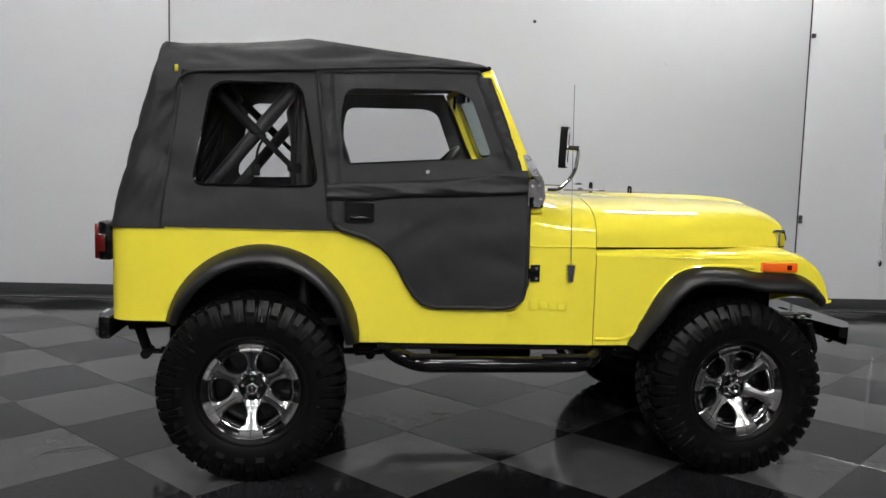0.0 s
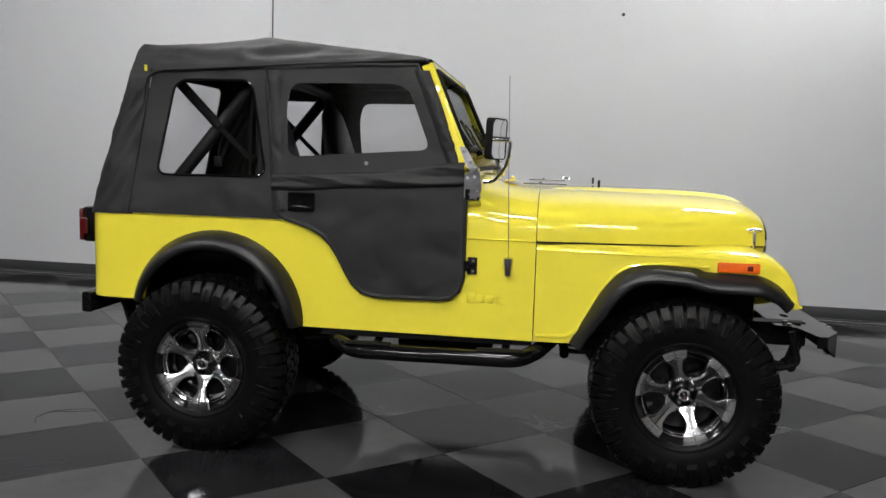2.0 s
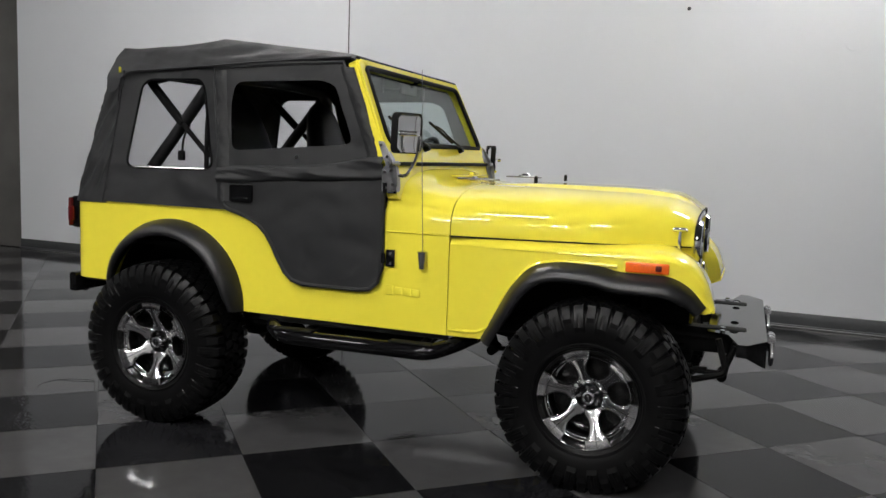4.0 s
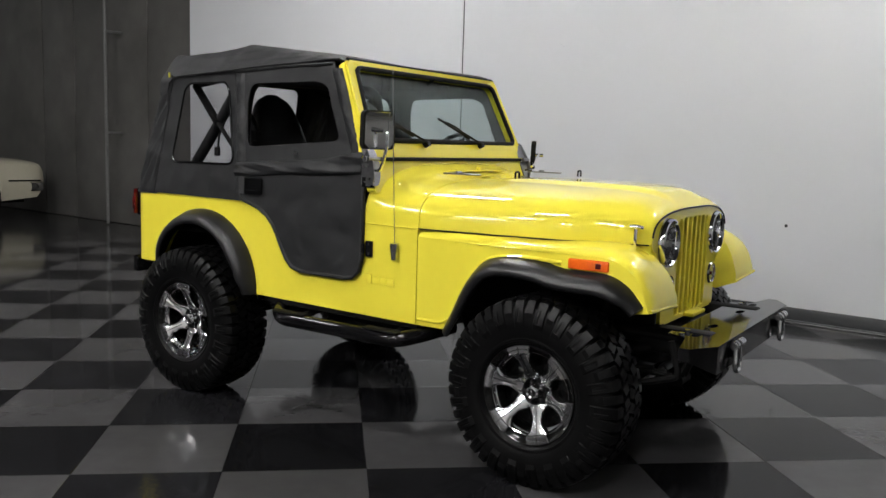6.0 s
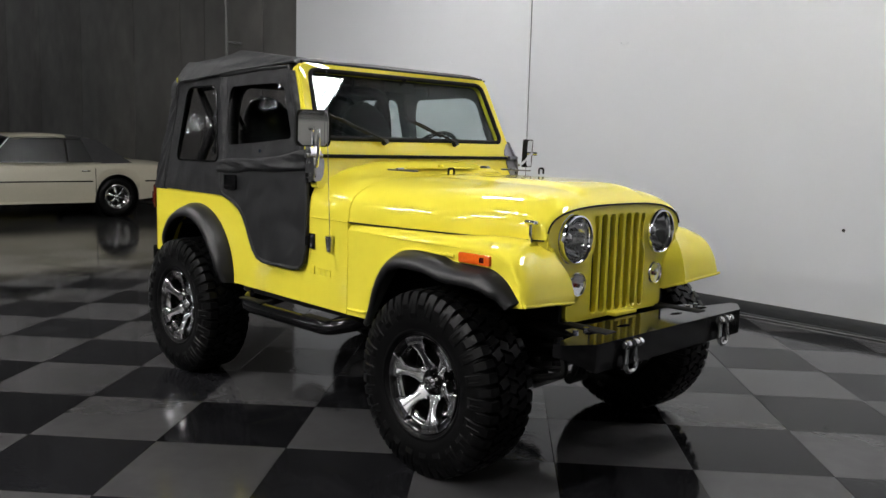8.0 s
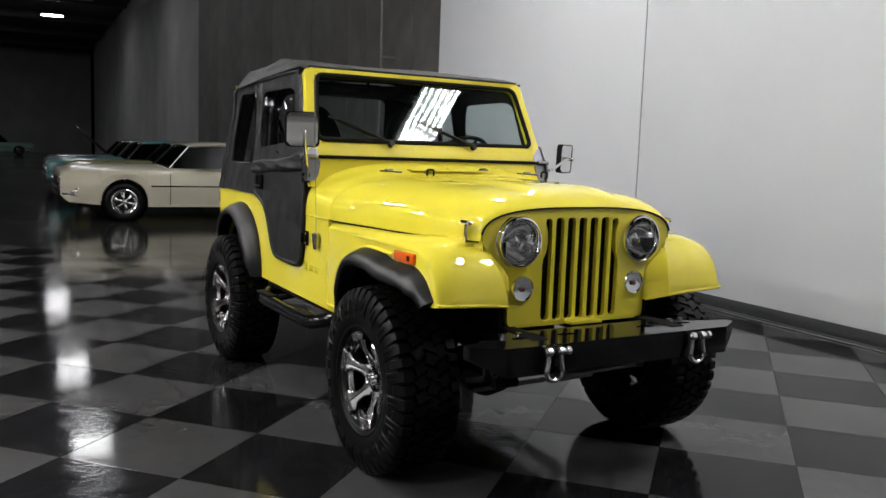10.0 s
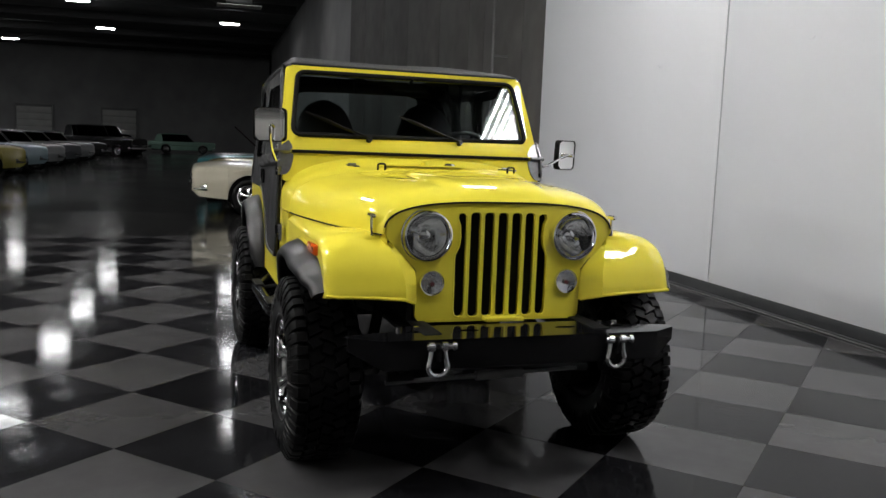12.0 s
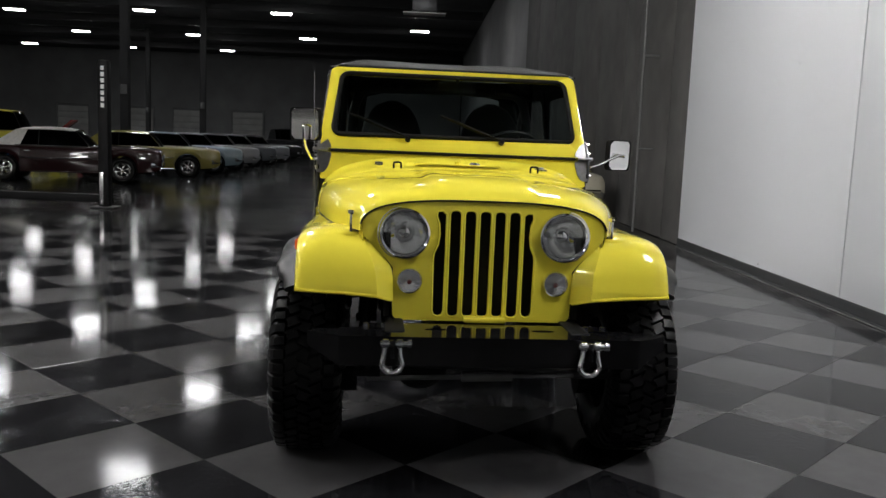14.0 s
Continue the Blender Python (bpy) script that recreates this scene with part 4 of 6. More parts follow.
for s in (-1, 1):
    quarter = canvas("quarter_panel", [(-0.395, 1.062), (-0.322, 1.60), (-0.295, 1.715), (0.245, 1.742), (0.330, 1.24), (0.352, 1.058)], [QWIN], s)
    tagged(quarter, label="charcoal canvas quarter panel with clear window")
    bm = bmesh.new()
    tube(bm, [(a, s * (side_y(b) + 0.004), b) for a, b in QWIN], 0.006, 6, closed=True)
    part("window_piping", bm, "black_gloss", quarter)
    bm = bmesh.new()
    sheet(bm, QWIN, [], lambda a, b, d, s=s: Vector((a, s * (side_y(b) - 0.003 - d), b)), 0.002)
    g = part("vinyl_pane", bm, "vinyl", quarter, "clear vinyl window")
    g.visible_shadow = False
    # rear corner wrap, slanting, gathered along the zip
    bm = bmesh.new()
    rows = []
    for k in range(52):
        f = k / 51
        z = 1.055 + 0.765 * f
        xe, xr = -0.370 + 0.0924 * (z - 1.066), -0.610 + 0.25 * (z - 1.055)
        lean = max(0.0, (z - 1.68) / 0.14)
        w = corner_y(z)
        R = 0.095 - 0.045 * lean
        row = []
        for j in range(30):
            g_ = j / 29
            if g_ < 0.62:
                t = g_ / 0.62
                p = (xe + (xr + R - xe) * t, w)
                nx, ny = 0.0, 1.0
            else:
                t = (g_ - 0.62) / 0.38 * math.pi / 2
                p = (xr + R - R * math.sin(t), w - R * (1 - math.cos(t)))
                nx, ny = -math.sin(t), math.cos(t)
            across = p[0] * 0.75 - (w - p[1]) * 0.6 - (z - 1.05) * 0.42
            d = folds(z * 1.3 + s * 6.0, across, 0.013, 1.9)
            d += 0.0045 * math.sin(z * 62 + 5 * noise.noise(Vector((z * 9, s, 0)))) * max(0.0, 1 - g_ / 0.3)
            d *= max(0.10, min(1.0, (z - 1.06) / 0.10)) * min(1.0, 0.3 + g_ / 0.12) * (1.0 if z < 1.56 else max(0.0, 1 - (z - 1.56) / 0.08))
            row.append((p[0] + nx * d, s * (p[1] + ny * d), z))
        rows.append(row)
    shell(bm, rows, 0.004)
    part("corner_panel", bm, "fabric", jeep, "creased canvas rear corner", smooth=60)
    bm = bmesh.new()
    tube(bm, [(-0.392 + 0.085 * f, s * (side_y(1.06 + 0.66 * f) + 0.005), 1.06 + 0.66 * f) for f in np.linspace(0, 1, 14)], 0.005, 6)
    part("seam_piping", bm, "fabric", quarter)

    # door
    DOOR = [(0.335, 1.085), (0.310, 1.25), (0.285, 1.45), (0.262, 1.62), (0.250, 1.728), (0.60, 1.742), (0.935, 1.748), (1.03, 1.54), (1.15, 1.285), (1.166, 1.20), (1.168, 0.842), (1.150, 0.777),
            (1.11, 0.744), (1.06, 0.737), (0.775, 0.737), (0.715, 0.752), (0.677, 0.787), (0.642, 0.842), (0.608, 0.906), (0.574, 0.957), (0.534, 0.997), (0.48, 1.028), (0.42, 1.048), (0.36, 1.064)]
    door = canvas("canvas_door", DOOR, [DWIN], s, 0.008, amp=0.005)
    tagged(door, label="charcoal canvas half door with clear upper window")
    bm = bmesh.new()
    tube(bm, [(a, s * (side_y(b) + 0.010), b) for a, b in DOOR], 0.010, 8, closed=True)
    part("door_piping", bm, "fabric", door)
    bm = bmesh.new()
    sheet(bm, DWIN, [], lambda a, b, d, s=s: Vector((a, s * (side_y(b) + 0.004 - d), b)), 0.002)
    g = part("vinyl_pane", bm, "vinyl", door, "clear vinyl door window")
    g.visible_shadow = False
    # rolled fold under the window
    bm = bmesh.new()
    rows = []
    for x in np.linspace(0.300, 1.160, 70):
        c = smooth(x, ((0.30, 1.222), (0.60, 1.240), (0.90, 1.256), (1.03, 1.272), (1.16, 1.288)))
        h = smooth(x, ((0.30, 0.038), (0.45, 0.040), (0.60, 0.035), (0.90, 0.040), (1.16, 0.056)))
        row = []
        for k in range(23):
            t = math.pi * k / 22
            z = c + h * math.cos(t)
            lean = (z - c) + 0.10 * (x - 0.7) + 0.02 * noise.noise(Vector((x * 5, s, 0)))
            d = 0.024 * math.sin(t) ** 0.6 + math.sin(t) * folds(x * 1.2 + s * 3.0, lean, 0.012, 1.5)
            row.append((x, s * (side_y(z) + 0.006 + d), z))
        rows.append(row)
    shell(bm, rows, 0.004)
    part("rolled_flap", bm, "fabric", door, smooth=60)
    bm = bmesh.new()
    rod(bm, (0.725, s * (side_y(1.315) + 0.004), 1.318), (0.725, s * (side_y(1.315) + 0.020), 1.318), 0.009)
    part("snap", bm, "chrome", door)
    # loose edge flaps of the door, rear and front
    for (xa, za), (xb, zb), wide in (((0.283, 1.715), (0.338, 1.100), 0.036), ((0.955, 1.725), (1.128, 1.300), 0.034)):
        bm = bmesh.new()
        rows = []
        for f in np.linspace(0, 1, 40):
            xc, zc = xa + (xb - xa) * f, za + (zb - za) * f
            row = []
            for k in range(11):
                q = -1 + 2 * k / 10
                x = xc + wide * q
                puff = 0.007 * (1 - q * q) + 0.5 * abs(crinkle(x * 1.5, s * 4.0, zc * 1.6, 0.022, 10.0))
                row.append((x, s * (side_y(zc) + 0.011 + puff * (1 - abs(q) ** 4)), zc))
            rows.append(row)
        shell(bm, rows, 0.003)
        part("edge_flap", bm, "fabric", door, smooth=60)
    # latch handle in a recess
    bm = bmesh.new()
    hole = ring([(0.385, 1.108), (0.490, 1.108), (0.490, 1.172), (0.385, 1.172)], 0.008, 2)
    sheet(bm, ring([(0.376, 1.098), (0.499, 1.098), (0.499, 1.182), (0.376, 1.182)], 0.01, 2), [hole], lambda a, b, d, s=s: Vector((a, s * (0.762 - d), b)), 0.014)
    box(bm, (0.437, s * 0.752, 1.14), (0.11, 0.006, 0.07))
    hd = part("door_latch", bm, "black_gloss", door, "black recessed paddle latch")
    bm = bmesh.new()
    box(bm, (0.437, s * 0.760, 1.116), (0.085, 0.014, 0.016), 0.005)
    part("paddle", bm, "black_gloss", hd)
    # lower and upper hinge on the cowl side
    for z, ln in ((0.890, 0.075), (1.20, 0.05)):
        bm = bmesh.new()
        box(bm, (1.206, s * 0.741, z), (0.042, 0.010, ln), 0.003)
        rod(bm, (1.176, s * 0.752, z - 0.022), (1.176, s * 0.752, z + 0.022), 0.010)
        hg = part("door_hinge", bm, "black_gloss", jeep, "black door hinge on the cowl side")
        for q in (-1, 1):
            bm = bmesh.new()
            rod(bm, (1.210, s * 0.745, z + q * ln * 0.3), (1.210, s * 0.752, z + q * ln * 0.3), 0.007, seg=8)
            part("bolt", bm, "chrome", hg)
    # crease along the cowl side and raised nameplate, as plain raised bars
    bm = bmesh.new()
    tube(bm, [(1.178, s * 0.734, 1.008), (1.476, s * 0.733, 1.006)], 0.005, 6)
    part("cowl_bead", bm, "yellow", jeep)
    for k, (dx, w_, h_) in enumerate(((1.203, 0.036, 0.046), (1.247, 0.036, 0.034), (1.288, 0.036, 0.034), (1.331, 0.038, 0.034))):
        bm = bmesh.new()
        box(bm, (dx, s * 0.7345, 0.748 - k * 0.002), (w_, 0.007, h_), 0.003)
        part("embossed_bar", bm, "yellow", jeep)

# canvas rear panel with a window
bm = bmesh.new()
hole = ring([(-0.57, 0.07), (0.57, 0.07), (0.52, 0.66), (-0.52, 0.66)], 0.06, 4)


def rear_place(a, b, d):
    return Vector((-0.604 + 0.25 * b + d, a, 1.055 + b))


sheet(bm, [(-0.645, 0.0), (0.645, 0.0), (0.59, 0.76), (-0.59, 0.76)], [hole], rear_place, 0.004)
rear = part("rear_curtain", bm, "fabric", jeep, "charcoal canvas rear curtain")
bm = bmesh.new()
sheet(bm, hole, [], lambda a, b, d: rear_place(a, b, d + 0.001), 0.002)
g = part("vinyl_pane", bm, "vinyl", rear)
g.visible_shadow = False

# interior --------------------------------------------------------------
bm = bmesh.new()
for s in (-1, 1):
    tube(bm, arc([(0.200, s * 0.60, 0.70), (0.200, s * 0.60, 1.50), (0.200, s * 0.55, 1.70), (0.200, 0, 1.715)], 0.10), 0.032, 12)
    tube(bm, [(0.176, s * 0.595, 1.690), (-0.06, s * 0.60, 1.405), (-0.364, s * 0.61, 1.03)], 0.031, 14)
part("roll_bar", bm, "seat", jeep, "padded black roll bar")
for s in (-1, 1):
    bm = bmesh.new()
    tube(bm, [(-0.212, s * 0.605, 1.668), (0.0, s * 0.62, 1.462)], 0.023, 10)
    tube(bm, [(0.0, s * 0.62, 1.462), (0.140, s * 0.62, 1.328)], 0.013, 10)
    tube(bm, arc([(0.150, s * 0.625, 1.10), (0.150, s * 0.625, 1.45), (0.190, s * 0.62, 1.80), (0.195, s * 0.50, 1.845), (0.195, 0, 1.85)], 0.08), 0.012, 8)
    rod(bm, (0.14, s * 0.60, 1.32), (0.17, s * 0.64, 1.32), 0.022)
    part("top_bow", bm, "black_matt", jeep, "black folding top bow")
bm = bmesh.new()
tube(bm, [(-0.215, -0.60, 1.665), (-0.24, 0, 1.80), (-0.215, 0.60, 1.665)], 0.014, 8)
part("top_bow", bm, "black_matt", jeep)
for y in (-0.32, 0.32):
    bm = bmesh.new()
    box(bm, (0.62, y, 0.94), (0.50, 0.48, 0.15), 0.05, seg=3)
    st = part("seat", bm, "seat", jeep, "black vinyl high-back bucket seat")
    bm = bmesh.new()
    rows = []
    for k in range(21):
        f = k / 20
        z = 0.98 + 0.65 * f
        w = smooth(f, ((0, 0.235), (0.40, 0.242), (0.58, 0.215), (0.74, 0.185), (0.86, 0.152), (0.94, 0.112), (0.98, 0.07), (1, 0.03)))
        t = interp(f, ((0, 0.075), (0.6, 0.06), (0.9, 0.045), (1, 0.02)))
        xc = (0.28 if y < 0 else 0.42) - 0.15 * f
        rows.append([(xc + t * math.sin(a), y + w * math.copysign(abs(math.cos(a)) ** 0.6, math.cos(a)), z) for a in (j * math.tau / 24 for j in range(24))])
    surface(bm, rows, closed_u=True, cap=True)
    part("backrest", bm, "seat", st, smooth=60)
    bm = bmesh.new()
    box(bm, (0.6, y, 0.77), (0.36, 0.34, 0.20), 0.02)
    part("pedestal", bm, "black_matt", st)
    bm = bmesh.new()
    sy = -1 if y < 0 else 1
    tube(bm, [(0.26, sy * 0.55, 1.42), (0.20, sy * 0.57, 1.52)], 0.012, 6)
    box(bm, (0.25, sy * 0.57, 1.40), (0.035, 0.012, 0.06), 0.004)
    part("seat_belt", bm, "black_matt", jeep)
bm = bmesh.new()
tube(bm, arc([(0.03, -0.60, 1.46), (-0.005, -0.605, 1.40), (-0.012, -0.605, 1.33)], 0.03), 0.006, 6)
part("belt_strap", bm, "black_matt", jeep)
bm = bmesh.new()
box(bm, (-0.012, -0.590, 1.305), (0.040, 0.015, 0.05), 0.006)
part("belt_buckle", bm, "black_matt", jeep)
bm = bmesh.new()
box(bm, (1.10, 0, 1.175), (0.10, 1.38, 0.16), 0.03)
part("dashboard", bm, "black_matt", jeep)
bm = bmesh.new()
wm = pose(0.86, 0.36, 1.305, 0, -48, 0)
tube(bm, [wm @ Vector((0.185 * math.cos(a), 0.185 * math.sin(a), 0)) for a in (k * math.tau / 32 for k in range(32))], 0.013, 8, closed=True)
for a in (0.3, 2.2, 4.3):
    tube(bm, [wm @ Vector((0, 0, -0.02)), wm @ Vector((0.18 * math.cos(a), 0.18 * math.sin(a), 0))], 0.010, 6)
rod(bm, wm @ Vector((0, 0, -0.3)), wm @ Vector((0, 0, 0.01)), 0.03)
part("steering_wheel", bm, "seat", jeep, "black steering wheel")
bm = bmesh.new()
box(bm, (0.955, 0.02, 1.685), (0.02, 0.22, 0.055), 0.01)
rod(bm, (0.97, 0.02, 1.70), (1.02, 0.02, 1.735), 0.01)
part("rear_view_mirror", bm, "black_matt", jeep)
for y in (-0.30, 0.25):
    bm = bmesh.new()
    box(bm, (0.95, y, 1.68), (0.012, 0.02, 0.07), 0.004)
    part("visor_clip", bm, "black_matt", jeep)

# wheels ------------------------------------------------------------------
def build_wheel():
    """One wheel at the origin, its outer face towards -y."""
    bm = bmesh.new()
    lathe(bm, [(0.172, 0.0), (0.176, -0.085), (0.184, -0.108), (0.196, -0.121), (0.206, -0.127), (0.210, -0.120), (0.200, -0.10), (0.190, 0.08), (0.205, 0.12), (0.180, 0.12)], (0, 0, 0), 60, "y", closed=True)
    w = part("wheel", bm, "alloy_black", jeep, "black alloy wheel with machined spokes and mud tyre")
    HALF = ((0.052, 0.0285), (0.062, 0.0335), (0.070, 0.0345), (0.078, 0.0290), (0.088, 0.0232), (0.102, 0.0200), (0.118, 0.0198), (0.134, 0.0232), (0.146, 0.0290), (0.156, 0.0380), (0.162, 0.0455), (0.166, 0.0485))

    def dish(r):
        return -0.120 + 0.084 * max(0.0, 1 - r / 0.168)

    def blade(bm, ux, uz, radii, half, lift, depth, crown=0.003, chamfer=0.004):
        rows = []
        for r in radii:
            h, y = half(r), dish(min(r, 0.168)) - lift
            rows.append([(r * ux - q * h * uz, y - crown * (1 - q * q) + (chamfer if abs(q) == 1 else 0.0), r * uz + q * h * ux) for q in (-1, -0.88, -0.5, 0, 0.5, 0.88, 1)])
        shell(bm, rows, depth)
    radii = [0.052, 0.058, 0.066, 0.072, 0.078, 0.084, 0.092, 0.102, 0.112, 0.122, 0.132, 0.141, 0.149, 0.156, 0.162, 0.166]
    for k in range(6):
        a = math.radians(k * 60 + 90)
        ux, uz = math.cos(a), math.sin(a)
        bm = bmesh.new()
        blade(bm, ux, uz, radii, lambda r: smooth(r, HALF), 0.0, 0.004)
        sp = part("spoke", bm, "alloy", w, "machined alloy spoke with a black groove", smooth=40)
        # black cast body under the machined face
        bm = bmesh.new()
        blade(bm, ux, uz, radii, lambda r: smooth(r, HALF) + 0.0025, -0.0065, 0.030, 0.0, 0.0)
        part("spoke_body", bm, "alloy_black", sp)
        # block on the rim, parted from the spoke by a step
        bm = bmesh.new()
        rows = []
        for r, y in ((0.169, -0.120), (0.171, -0.1265), (0.180, -0.1285), (0.192, -0.1300), (0.2025, -0.1305), (0.2045, -0.127)):
            rows.append([(r * math.cos(a + b), y + (0.004 if abs(q) == 1 else 0.0), r * math.sin(a + b)) for q, b in ((q, q * math.radians(15.5)) for q in (-1, -0.93, -0.5, 0, 0.5, 0.93, 1))])
        shell(bm, rows, 0.006)
        part("rim_block", bm, "alloy", sp, smooth=30)
        bm = bmesh.new()
        rows = []
        for r in (0.078, 0.10, 0.13, 0.15, 0.1655):
            rows.append([(r * ux - q * uz, dish(r) - 0.0042, r * uz + q * ux) for q in (-0.0016, 0.0016)])
        shell(bm, rows, 0.001)
        rows = []
        for r, y in ((0.171, -0.1275), (0.180, -0.1295), (0.192, -0.1310), (0.2025, -0.1315)):
            rows.append([(r * ux - q * uz, y, r * uz + q * ux) for q in (-0.0016, 0.0016)])
        shell(bm, rows, 0.001)
        part("spoke_groove", bm, "alloy_black", sp)
    bm = bmesh.new()
    lathe(bm, [(0.1665, -0.070), (0.1655, -0.088), (0.1705, -0.094), (0.1725, -0.106), (0.1755, -0.108)], (0, 0, 0), 60, "y")
    part("barrel_step", bm, "alloy", w, "polished inner rim step")
    bm = bmesh.new()
    lathe(bm, [(0.0, -0.045), (0.042, -0.045), (0.048, -0.054), (0.052, -0.066), (0.056, -0.067), (0.058, -0.04)], (0, 0, 0), 36, "y")
    part("hub", bm, "alloy_black", w)
    bm = bmesh.new()
    lathe(bm, [(0.016, -0.092), (0.020, -0.096), (0.025, -0.095), (0.028, -0.086), (0.030, -0.045)], (0, 0, 0), 28, "y")
    cap = part("centre_cap", bm, "chrome", w, "chrome ring centre cap with a black badge")
    bm = bmesh.new()
    lathe(bm, [(0.0, -0.091), (0.016, -0.090), (0.018, -0.086)], (0, 0, 0), 24, "y")
    part("badge", bm, "alloy_black", cap)
    bm = bmesh.new()
    box(bm, (0, -0.0915, 0.0), (0.006, 0.002, 0.022), 0.0008)
    part("badge_bar", bm, "chrome", cap)
    for k in range(5):
        a = math.radians(k * 72 + 18)
        bm = bmesh.new()
        rod(bm, (0.041 * math.cos(a), -0.045, 0.041 * math.sin(a)), (0.041 * math.cos(a), -0.074, 0.041 * math.sin(a)), 0.0085, 0.007, seg=6)
        part("lug_nut", bm, "chrome", w)
    bm = bmesh.new()
    lathe(bm, [(0.05, -0.02), (0.16, -0.02), (0.16, 0.0), (0.05, 0.0)], (0, 0, 0), 32, "y", closed=True)
    part("brake_drum", bm, "alloy_black", w)
    # tyre carcass
    bm = bmesh.new()
    prof = [(0.205, -0.116), (0.213, -0.127), (0.222, -0.133), (0.236, -0.139), (0.256, -0.144), (0.282, -0.147), (0.310, -0.146), (0.333, -0.141), (0.353, -0.133), (0.367, -0.118), (0.373, -0.07), (0.375, 0.0)]
    prof = prof + [(r, -a) for r, a in prof[-2::-1]]
    lathe(bm, prof, (0, 0, 0), 72, "y")
    ty = part("tyre", bm, "tyre", w, "wide black mud-terrain tyre", smooth=50)
    bm = bmesh.new()
    lathe(bm, [(0.221, -0.1325), (0.224, -0.1375), (0.231, -0.1395), (0.235, -0.1385)], (0, 0, 0), 72, "y")
    part("rim_guard", bm, "tyre", ty)
    # lugs: long and short in turn on the shoulder, staggered blocks on the crown
    side = ((0.280, 0.147), (0.300, 0.1468), (0.318, 0.144), (0.338, 0.139), (0.355, 0.132))
    vs, fs = [], []

    def lug(cells, s, close=True):
        """A bevelled block on rows of (radius, half width out and side angle)."""
        base = len(vs)
        n = len(cells[0])
        for row in cells:
            vs.extend(row)
        for i in range(len(cells) - 1):
            for j in range(n - 1):
                p = base + i * n + j
                fs.append((p, p + 1, p + n + 1, p + n) if s < 0 else (p, p + n, p + n + 1, p + 1))

    N = 44
    rnd = random.Random(4)
    for k in range(N):
        a = k * math.tau / N
        for s in (-1, 1):
            start = 0 if k % 2 == 0 else 2
            wide = (0.0208 if k % 2 == 0 else 0.0172) * (0.95 + 0.1 * rnd.random())
            cells = []
            pts = [(r, y) for r, y in side[start:]] + [(0.369, 0.126), (0.386, 0.119), (0.391, 0.100), (0.392, 0.078), (0.375, 0.076)]
            for i, (r, y) in enumerate(pts):
                up = 0.0 if i == 0 else (0.0065 if r < 0.372 else 0.003)
                if i == 1:
                    up = 0.0058
                if i == len(pts) - 1:
                    up = 0.0
                row = []
                for q, e in ((-1.12, 0.0), (-0.92, 1.0), (-0.30, 1.0), (-0.22, 0.35), (0.22, 0.35), (0.30, 1.0), (0.92, 1.0), (1.12, 0.0)):
                    notch = e if i in (2, 3) and k % 2 == 0 else (1.0 if e == 0.35 else e)
                    rr = r + (0.0 if r < 0.362 or e > 0 else -0.010)
                    b = a + q * wide / max(0.3, r)
                    row.append((rr * math.cos(b), s * (y + up * notch), rr * math.sin(b)))
                cells.append(row)
            lug(cells, s)
    me = bpy.data.meshes.new("shoulder_lug")
    me.from_pydata(vs, [], fs)
    bm = bmesh.new()
    bm.from_mesh(me)
    tagged(part("shoulder_lug", bm, "tyre", ty, smooth=20), label="bevelled mud-tyre shoulder lugs", kind="stuff")
    bm = bmesh.new()
    for k in range(N):
        a = k * math.tau / N
        for y0, hw, sh, turn in ((-0.050, 0.022, 0.5, 0.42), (0.0, 0.021, 0.0, -0.42), (0.050, 0.022, 0.5, 0.42)):
            aa = a + sh * math.tau / N
            m = Matrix.Rotation(-aa, 4, "Y") @ Matrix.Translation((0.384, y0, 0)) @ Matrix.Rotation(turn, 4, "X")
            box(bm, (0, 0, 0), (0.022, hw * 2, 0.039 * (0.94 + 0.1 * rnd.random())), m=m)
            box(bm, (0.002, 0, 0.014 * (1 if k % 2 else -1)), (0.020, hw * 2.5, 0.011), m=m)
    part("tread", bm, "tyre", ty)
    return w


wheel = build_wheel()
wheel.matrix_basis = pose(0, -HUB, R_W)
for x, s, spin in ((WB, -1, -16), (0, 1, 10), (WB, 1, 40)):
    m = pose(x, s * HUB, R_W) @ (pose(0, 0, 0, 0, spin, 0) if s < 0 else pose(0, 0, 0, 0, spin, 180))
    copy_thing(wheel, m)

# dark liners behind the rear wheel openings
for s in (-1, 1):
    bm = bmesh.new()
    shell(bm, [[(ARCH[0] + 0.392 * math.cos(a), s * y, ARCH[1] + 0.392 * math.sin(a)) for a in np.linspace(math.pi + 0.1, -0.1, 24)] for y in (0.697, 0.60, 0.48)], 0.006)
    part("wheel_housing", bm, "black_matt", jeep)
